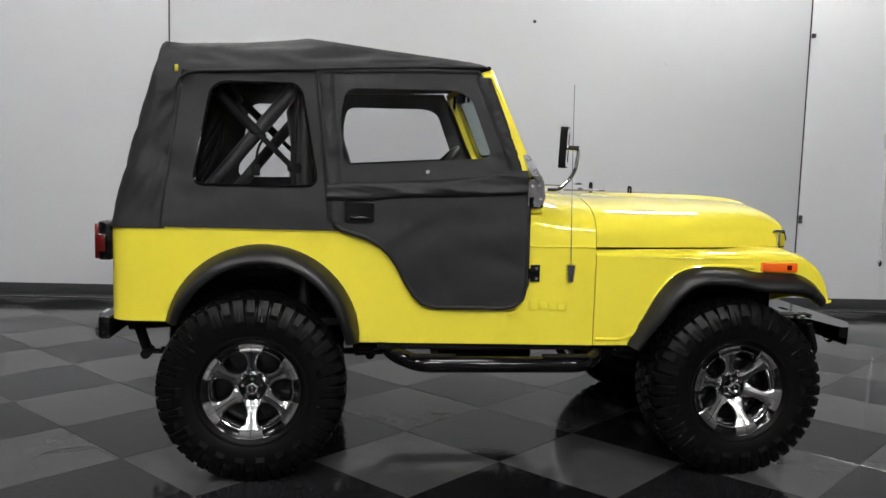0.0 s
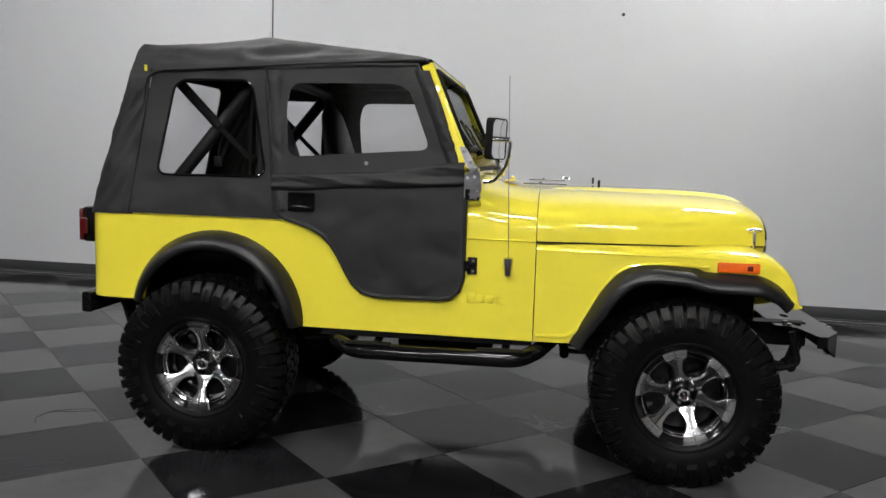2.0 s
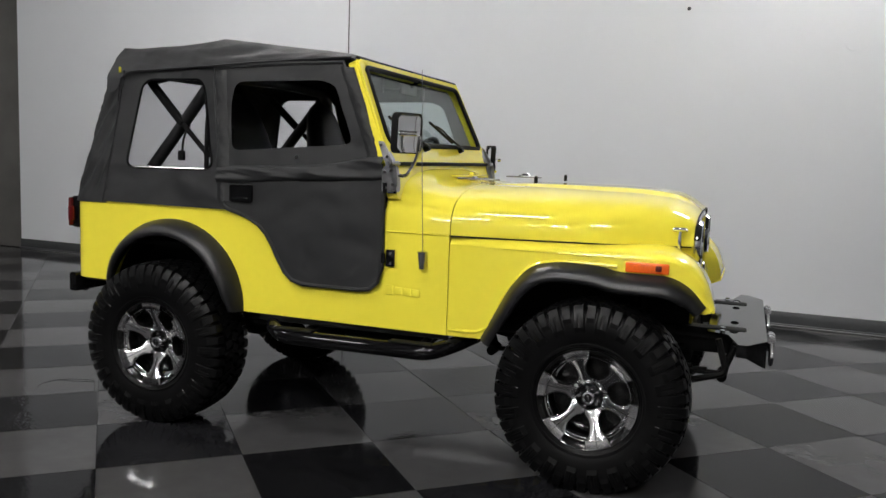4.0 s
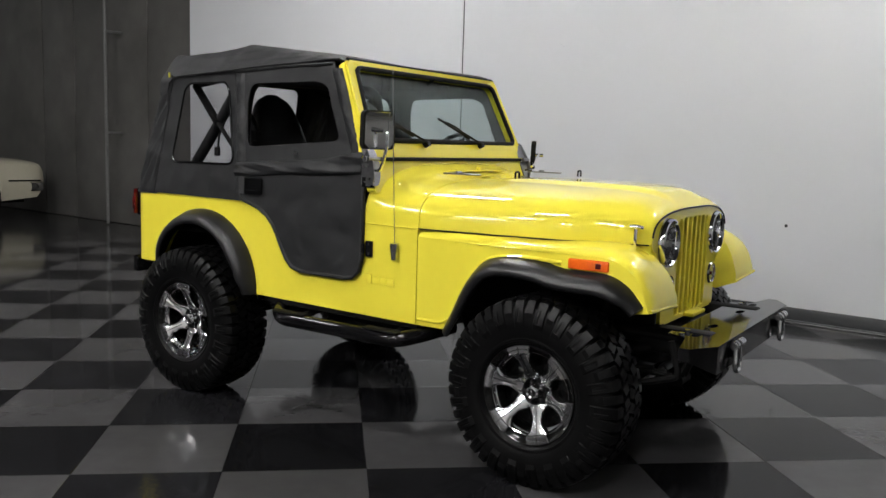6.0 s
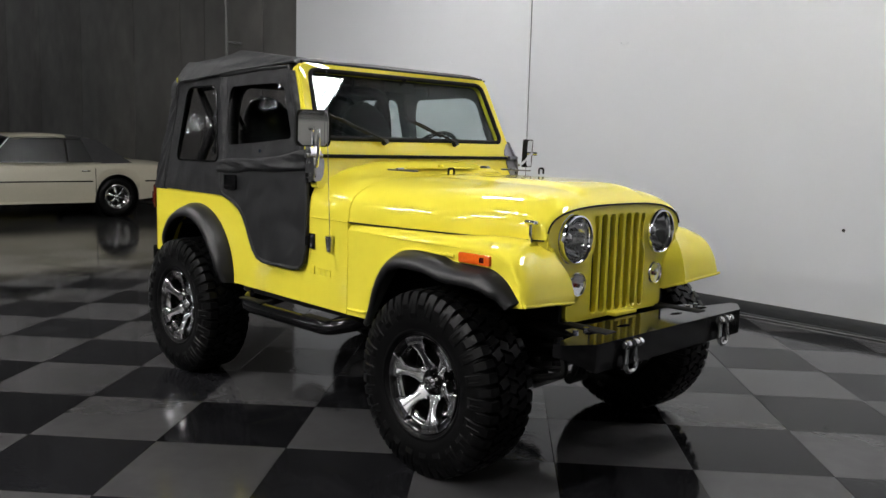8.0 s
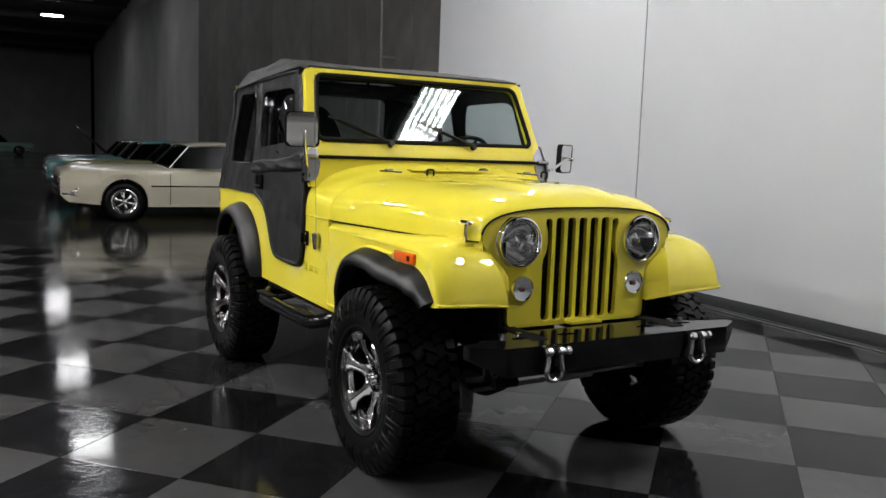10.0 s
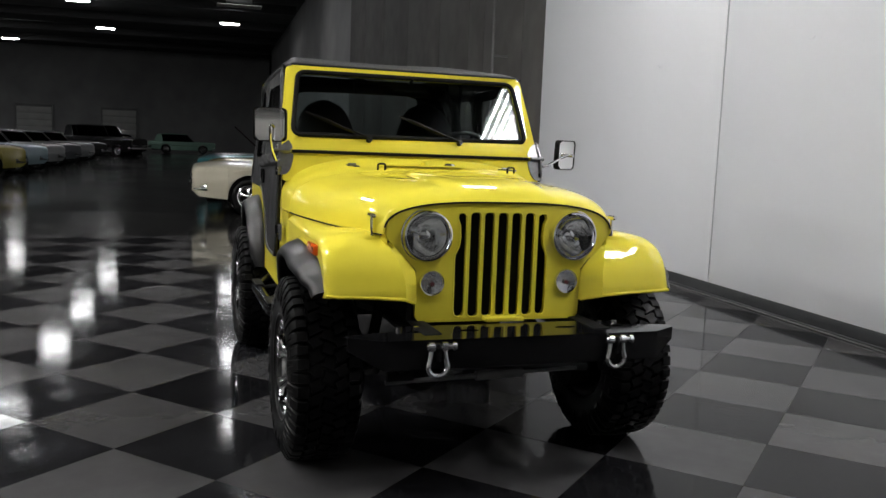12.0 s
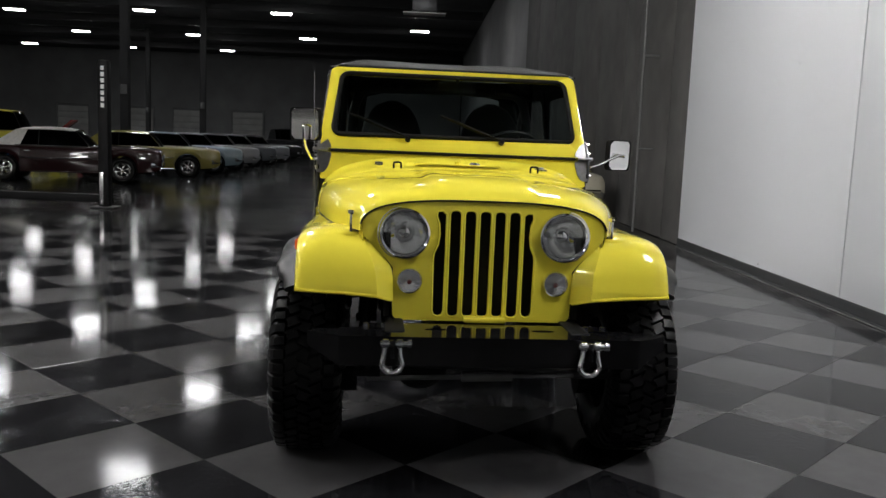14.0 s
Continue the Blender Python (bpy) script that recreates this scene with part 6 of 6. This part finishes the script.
    part("underbody", bm, "black_matt", c)
    # glasshouse
    hb, hr = W / 2 - 0.10, W / 2 - 0.30
    bm = bmesh.new()
    rows = []
    for x in np.linspace(roof_x[0] - 0.10, roof_x[1] + 0.09, 15):
        f = max(-0.12, min(1.12, (x - roof_x[0]) / (roof_x[1] - roof_x[0])))
        z = roof_z - 0.16 * (f - 0.55) ** 2 - (0.03 if f < -0.05 or f > 1.05 else 0.0)
        rows.append([(x, k * (hr + 0.06), z + d) for k, d in ((-1, -0.070), (-0.97, -0.045), (-0.90, -0.024), (-0.72, -0.004), (-0.4, 0.008), (0, 0.012), (0.4, 0.008), (0.72, -0.004), (0.90, -0.024), (0.97, -0.045), (1, -0.070))])
    shell(bm, rows, 0.03)

    def lean(b, d):
        return hb - (hb - hr - 0.05) * (b - belt) / (roof_z - belt) - d
    for s in (-1, 1):
        sheet(bm, [(cab[0] - 0.05, belt + 0.03), (roof_x[0] - 0.14, roof_z - 0.13), (roof_x[0] - 0.04, roof_z - 0.07), (roof_x[0] + 0.20, roof_z - 0.06), (cab[0] + 0.60, belt + 0.03)], [], lambda a, b, d, s=s: Vector((a, s * lean(b, d), b)), 0.04)
    part("roof", bm, roof, c, smooth=45)
    if body == "cream":
        bm = bmesh.new()
        rows = []
        for x in np.linspace(roof_x[0] + 0.42, roof_x[1] + 0.095, 8):
            f = (x - roof_x[0]) / (roof_x[1] - roof_x[0])
            z = roof_z + 0.005 - 0.16 * (f - 0.55) ** 2
            rows.append([(x, k * (hr + 0.066), z + d) for k, d in ((-1, -0.070), (-0.90, -0.022), (-0.72, -0.002), (0, 0.014), (0.72, -0.002), (0.90, -0.022), (1, -0.070))])
        shell(bm, rows, 0.004)
        part("roof_front", bm, body, c)
    for s in (-1, 1):
        bm = bmesh.new()
        tube(bm, [(cab[1], s * hb, belt + 0.03), (roof_x[1] + 0.07, s * (hr + 0.05), roof_z - 0.075)], 0.020, 8)
        part("windscreen_pillar", bm, "chrome", c)
        bm = bmesh.new()
        tube(bm, [(roof_x[1] + 0.08, s * (hr + 0.066), roof_z - 0.085), (0.5 * (roof_x[0] + roof_x[1]), s * (hr + 0.068), roof_z - 0.062), (roof_x[0] - 0.05, s * (hr + 0.066), roof_z - 0.095)], 0.008, 6)
        part("drip_rail", bm, "chrome", c)
        bm = bmesh.new()
        sheet(bm, [(cab[0] + 0.55, belt + 0.04), (roof_x[0] + 0.18, roof_z - 0.07), (roof_x[1] + 0.05, roof_z - 0.08), (cab[1] - 0.06, belt + 0.04)], [], lambda a, b, d, s=s: Vector((a, s * lean(b, d + 0.015), b)), 0.004)
        part("side_window", bm, "car_glass", c)
        bm = bmesh.new()
        rod(bm, (cab[0] + 1.02, s * (hb + 0.002), belt + 0.035), (roof_x[0] + 0.45, s * (hr + 0.055), roof_z - 0.075), 0.012)
        part("window_divider", bm, "black_matt", c)
        bm = bmesh.new()
        tube(bm, [(cab[0] + 0.5, s * (hb + 0.012), belt + 0.045), (cab[1], s * (hb + 0.012), belt + 0.04)], 0.010, 6)
        part("belt_trim", bm, "chrome", c)
        bm = bmesh.new()
        box(bm, (0.0, s * (W / 2 - 0.002), 0.60), (wb - 2 * arch - 0.1, 0.014, 0.022), 0.004)
        box(bm, (0.5 * (tail + xr - arch), s * (W / 2 - 0.012), 0.60), (xr - arch - tail - 0.2, 0.014, 0.022), 0.004)
        part("side_trim", bm, "black_gloss", c)
        bm = bmesh.new()
        box(bm, (0.0, s * (W / 2 - 0.032), 0.265), (wb - 2 * arch - 0.04, 0.016, 0.035), 0.006)
        for x0 in (xf, xr):
            tube(bm, [(x0 + (arch + 0.004) * math.cos(t), s * (width(x0) - 0.006), AZ + (arch + 0.004) * math.sin(t)) for t in np.linspace(0.02, math.pi - 0.02, 20)], 0.008, 6)
        part("sill_trim", bm, "chrome" if body in ("gold", "teal", "ice_blue") else body, c)
        bm = bmesh.new()
        box(bm, (cab[0] + 0.78, s * (W / 2 - 0.006), belt - 0.09), (0.14, 0.024, 0.02), 0.006)
        part("door_handle", bm, "chrome", c)
        bm = bmesh.new()
        box(bm, (cab[0] + 0.62, s * (W / 2 - 0.008), 0.55), (0.008, 0.014, 0.52))
        box(bm, (cab[1] - 0.02, s * (W / 2 - 0.008), 0.55), (0.008, 0.014, 0.52))
        part("door_gap", bm, "black_matt", c)
        for x0 in (xf, xr):
            tyre_wheel(c, x0, s * (W / 2 - 0.15))
        for k in (0, 1):
            bm = bmesh.new()
            lathe(bm, [(0.0, 0.035), (0.06, 0.03), (0.085, 0.012), (0.095, -0.01)], (nose - 0.012, s * (W / 2 - 0.27 - 0.20 * k), 0.64), 20, "x")
            part("headlight", bm, "headlamp", c)
        bm = bmesh.new()
        box(bm, (tail + 0.0, s * (W / 2 - 0.32), 0.66), (0.03, 0.34, 0.10), 0.01)
        part("tail_light", bm, "red", c)
    bm = bmesh.new()
    surface(bm, [[(cab[1] + f * (roof_x[1] + 0.07 - cab[1]) + 0.05 * (1 - y * y), y * (hb + f * (hr + 0.03 - hb)), belt + 0.045 + f * (roof_z - 0.075 - belt - 0.045) + 0.03 * (1 - y * y)) for y in (-1, -0.7, -0.35, 0, 0.35, 0.7, 1)] for f in (0, 0.5, 1)])
    part("windscreen", bm, "car_glass", c)
    bm = bmesh.new()
    tube(bm, [(roof_x[1] + 0.085 + 0.05 * (1 - y * y), y * (hr + 0.05), roof_z - 0.075 + 0.03 * (1 - y * y)) for y in np.linspace(-1, 1, 9)], 0.012, 6)
    tube(bm, [(cab[1] + 0.02 + 0.05 * (1 - y * y), y * hb, belt + 0.05 + 0.03 * (1 - y * y)) for y in np.linspace(-1, 1, 9)], 0.012, 6)
    part("windscreen_trim", bm, "chrome", c)
    bm = bmesh.new()
    surface(bm, [[(cab[0] - 0.05 * (1 - y * y), y * hb, belt + 0.05 + 0.03 * (1 - y * y)) for y in (-1, -0.5, 0, 0.5, 1)], [(roof_x[0] - 0.10 - 0.03 * (1 - y * y), y * (hr + 0.02), roof_z - 0.10 + 0.03 * (1 - y * y)) for y in (-1, -0.5, 0, 0.5, 1)]])
    part("rear_window", bm, "car_glass", c)
    for x, d in ((nose + 0.06, 1), (tail - 0.06, -1)):
        bm = bmesh.new()
        pts = [(x - d * 0.30, -W / 2 + 0.02, 0.50), (x - d * 0.04, -W / 2 + 0.08, 0.50), (x, -W / 4, 0.50), (x, W / 4, 0.50), (x - d * 0.04, W / 2 - 0.08, 0.50), (x - d * 0.30, W / 2 - 0.02, 0.50)]
        rows = [[(px, py, pz + h) for px, py, pz in arc(pts, 0.1)] for h in (-0.07, -0.05, 0.0, 0.05, 0.07)]
        for r_, k in ((0, 0.025), (1, 0.006), (3, 0.006), (4, 0.025)):
            rows[r_] = [(px - d * k, py * (1 - k * 0.5), pz) for px, py, pz in rows[r_]]
        shell(bm, rows, 0.012)
        part("bumper", bm, "chrome", c)
    bm = bmesh.new()
    box(bm, (nose - 0.006, 0, 0.64), (0.03, W - 1.16, 0.17), 0.01)
    g = part("grille", bm, "black_matt", c)
    for k in range(5):
        bm = bmesh.new()
        box(bm, (nose + 0.012, 0, 0.58 + 0.03 * k), (0.012, W - 1.18, 0.008))
        part("grille_bar", bm, "chrome", g)
    for s in (-1, 1):
        bm = bmesh.new()
        box(bm, (cab[1] - 0.75, s * 0.36, 0.82), (0.14, 0.50, 0.55), 0.06)
        part("seat", bm, "seat_tan" if roof == "white_roof" else "seat", c)
    if hood_open:
        bm = bmesh.new()
        box(bm, (cab[1] + 0.55, 0, belt + 0.10), (1.25, W - 0.3, 0.03), 0.01)
        bmesh.ops.rotate(bm, cent=(cab[1] + 0.02, 0, belt + 0.08), matrix=Matrix.Rotation(radians(-42), 3, "Y"), verts=bm.verts)
        part("open_hood", bm, body, c)
    return c


M["car_glass"] = glass("tinted car glass", (0.12, 0.13, 0.13), 0.0, gloss=0.05)
M["seat_tan"] = material("tan vinyl seat", (0.30, 0.24, 0.15), 0.5)
M["white_roof"] = material("white vinyl roof", (0.65, 0.64, 0.60), 0.5, bump=0.1)
M["black_roof"] = material("black vinyl roof", (0.02, 0.02, 0.022), 0.5, bump=0.1)
for nm, col in (("cream", (0.50, 0.47, 0.37)), ("teal", (0.05, 0.19, 0.21)), ("gold", (0.19, 0.17, 0.04)), ("maroon", (0.014, 0.0015, 0.002)), ("ice_blue", (0.17, 0.23, 0.26)), ("silver", (0.16, 0.165, 0.17)),
                ("graphite", (0.06, 0.065, 0.07)), ("black_paint", (0.012, 0.012, 0.013)), ("mint", (0.22, 0.36, 0.29)), ("lemon", (0.55, 0.50, 0.06)), ("red_paint", (0.35, 0.02, 0.02)), ("blue_paint", (0.03, 0.12, 0.28))):
    paint(nm, col)
RIGHT, LEFT = "cars parked along the concrete wall", "cars parked across the aisle"
classic_car(pose(-10.35, 1.68, 0, 0, 0, -92), "cream two-door coupe with black vinyl rear roof, parked", "cream", "black_roof", L=4.76, wb=2.70, front=0.97, group=RIGHT)
for x, y, lab, col, rf in ((-13.4, 2.15, "olive gold two-door hardtop, parked", "gold", "gold"), (-16.4, 2.10, "teal two-door hardtop, parked", "teal", "teal"),
                           (-19.4, 2.4, "dark graphite coupe, parked", "graphite", "black_roof")):
    classic_car(pose(x, y, 0, 0, 0, -93), lab, col, rf, group=RIGHT)
classic_car(pose(-23.0, 2.8, 0, 0, 0, -95), "dark maroon coupe with its hood raised, parked", "maroon", "maroon", hood_open=True, group=RIGHT)
classic_car(pose(-64.0, 1.3, 0, 0, 0, 86), "pale mint green station wagon, parked", "mint", "mint", roof_z=1.52, cab=(-2.2, 0.65), roof_x=(-1.9, 0.05), group=RIGHT)
classic_car(pose(-60.0, -3.4, 0, 0, 0, 30), "black sedan parked deep in the hall", "black_paint", "black_paint", group=RIGHT)
for k, (lab, col, rf) in enumerate((("dark maroon coupe with a white vinyl roof, parked", "maroon", "white_roof"), ("olive gold hardtop with white roof pillar, parked", "gold", "gold"), ("pale ice blue two-door hardtop, parked", "ice_blue", "ice_blue"),
                                    ("silver two-door coupe, parked beside others", "silver", "silver"), ("dark graphite sedan, parked in line", "graphite", "graphite"), ("silver sedan parked far along the row", "silver", "silver"), ("black two-door coupe, parked in line", "black_paint", "black_paint"))):
    u = (-17.0, -20.9, -24.2, -27.4, -31.2, -35.0, -39.5)[k]
    y = -6.55 - 0.07 * (u + 17.4) - (1.35 if k == 0 else 0.75)
    classic_car(pose(u, y, 0, 0, 0, 100), lab, col, rf, group=LEFT)
classic_car(pose(-50, -3.9, 0, 0, 0, 60), "tall black sport utility vehicle, parked", "black_paint", "black_paint", roof_z=1.85, belt=1.10, bon=1.12, deck=1.12, cab=(-2.2, 0.8), roof_x=(-2.0, 0.3), group=LEFT)
BACK = "cars parked in the second row"
classic_car(pose(-31.0, -14.7, 0, 0, 0, 94), "lemon yellow tall-roofed truck parked further back", "lemon", "lemon", roof_z=2.0, belt=1.12, bon=1.14, deck=1.14, group=BACK)
classic_car(pose(-36.0, -15.3, 0, 0, 0, 96), "bright red coupe with its hood raised, parked further back", "red_paint", "red_paint", hood_open=True, group=BACK)
classic_car(pose(-25.0, -14.4, 0, 0, 0, 94), "mid blue coupe parked further back", "blue_paint", "blue_paint", group=BACK)


# ---- checker floor ----
def clip(poly, axis, limit, keep_below):
    """Cuts a convex outline along one axis."""
    out = []
    for i, p in enumerate(poly):
        q = poly[(i + 1) % len(poly)]
        a, b = p[axis] - limit, q[axis] - limit
        if not keep_below:
            a, b = -a, -b
        if a <= 0:
            out.append(p)
        if a * b < 0:
            t = a / (a - b)
            out.append((p[0] + (q[0] - p[0]) * t, p[1] + (q[1] - p[1]) * t))
    return out


ORIGIN = ROOM.inverted() @ Vector((0.180, -1.407, 0))
EDGE_V = WALL_V - 0.012
floor_ob = bpy.data.objects["floor"]
D = TILE / math.sqrt(2)
GAP = 0.0015


def tile_mesh(poly, mat, name="floor_tile"):
    me = bpy.data.meshes.new(name)
    cx = sum(p[0] for p in poly) / len(poly)
    cy = sum(p[1] for p in poly) / len(poly)
    n = len(poly)
    vs, fs = [], []
    for z, q in ((-0.004, 0.0), (0.0005, 0.0), (0.001, 0.002)):
        for p in poly:
            l = math.hypot(p[0] - cx, p[1] - cy)
            f = 1 - q / max(l, 0.01)
            vs.append((cx + (p[0] - cx) * f, cy + (p[1] - cy) * f, z))
    for k in range(2):
        for i in range(n):
            j = (i + 1) % n
            fs.append((k * n + i, k * n + j, (k + 1) * n + j, (k + 1) * n + i))
    fs.append(tuple(range(2 * n, 3 * n)))
    me.from_pydata(vs, [], fs)
    me.materials.append(M[mat])
    return me


full = [(0, -D + GAP), (D - GAP, 0), (0, D - GAP), (-D + GAP, 0)]
FULL = {m: tile_mesh(full, m) for m in ("tile_dark", "tile_light")}
rest = {"tile_dark": [], "tile_light": []}
count = 0
tilt = random.Random(11)         # tiles never lie quite level
for i in range(-40, 40):
    for j in range(-40, 40):
        # lattice corner (i, j); tile centre in the hall's axes
        u = ORIGIN.x + (i - j) * D
        v = ORIGIN.y + (i + j + 1) * D
        if not (FLOOR_U0 - D < u < FLOOR_U1 + D and FLOOR_V0 - D < v < EDGE_V + D):
            continue
        mat = "tile_dark" if (i + j) % 2 == 0 else "tile_light"
        inside = FLOOR_U0 + D < u < FLOOR_U1 - D and FLOOR_V0 + D < v < EDGE_V - D
        near = -5.2 < u < 4.4 and -4.4 < v < 3.5
        if inside and near and count < 290:
            ob = new("floor_tile", FULL[mat])
            ob.parent = floor_ob
            ob.matrix_basis = pose(u, v, 0.0, tilt.uniform(-0.10, 0.10), tilt.uniform(-0.10, 0.10), 90 * ((i * 7 + j * 3) % 4))
            count += 1
        else:
            poly = [(u + a, v + b) for a, b in full]
            for axis, lim, below in ((0, FLOOR_U1, True), (0, FLOOR_U0, False), (1, EDGE_V, True), (1, FLOOR_V0, False)):
                poly = clip(poly, axis, lim, below) if len(poly) > 2 else poly
            if len(poly) > 2:
                rest[mat].append(poly)
for mat, polys in rest.items():
    vs, fs = [], []
    for poly in polys:
        k = len(vs)
        vs += [(a, b, 0.001) for a, b in poly]
        fs.append(tuple(range(k, k + len(poly))))
    me = bpy.data.meshes.new("floor_tile_field")
    me.from_pydata(vs, [], fs)
    me.materials.append(M[mat])
    ob = new("floor_tile_field", me)
    ob.parent = floor_ob
    tagged(ob, label="dark square floor tiles" if mat == "tile_dark" else "grey square floor tiles", kind="stuff")
# cracks in one tile near the rear wheel
for pts in (((-0.93, -0.61), (-0.985, -0.53), (-0.97, -0.42), (-0.90, -0.365), (-0.78, -0.335), (-0.70, -0.42), (-0.615, -0.52)), ((-0.97, -0.42), (-0.86, -0.40), (-0.76, -0.36))):
    bm = bmesh.new()
    inv = ROOM.inverted()
    tube(bm, arc([inv @ Vector((x, y, 0.0005)) for x, y in pts], 0.03, 3), 0.0022, 4)
    part("tile_crack", bm, "black_matt", floor_ob)
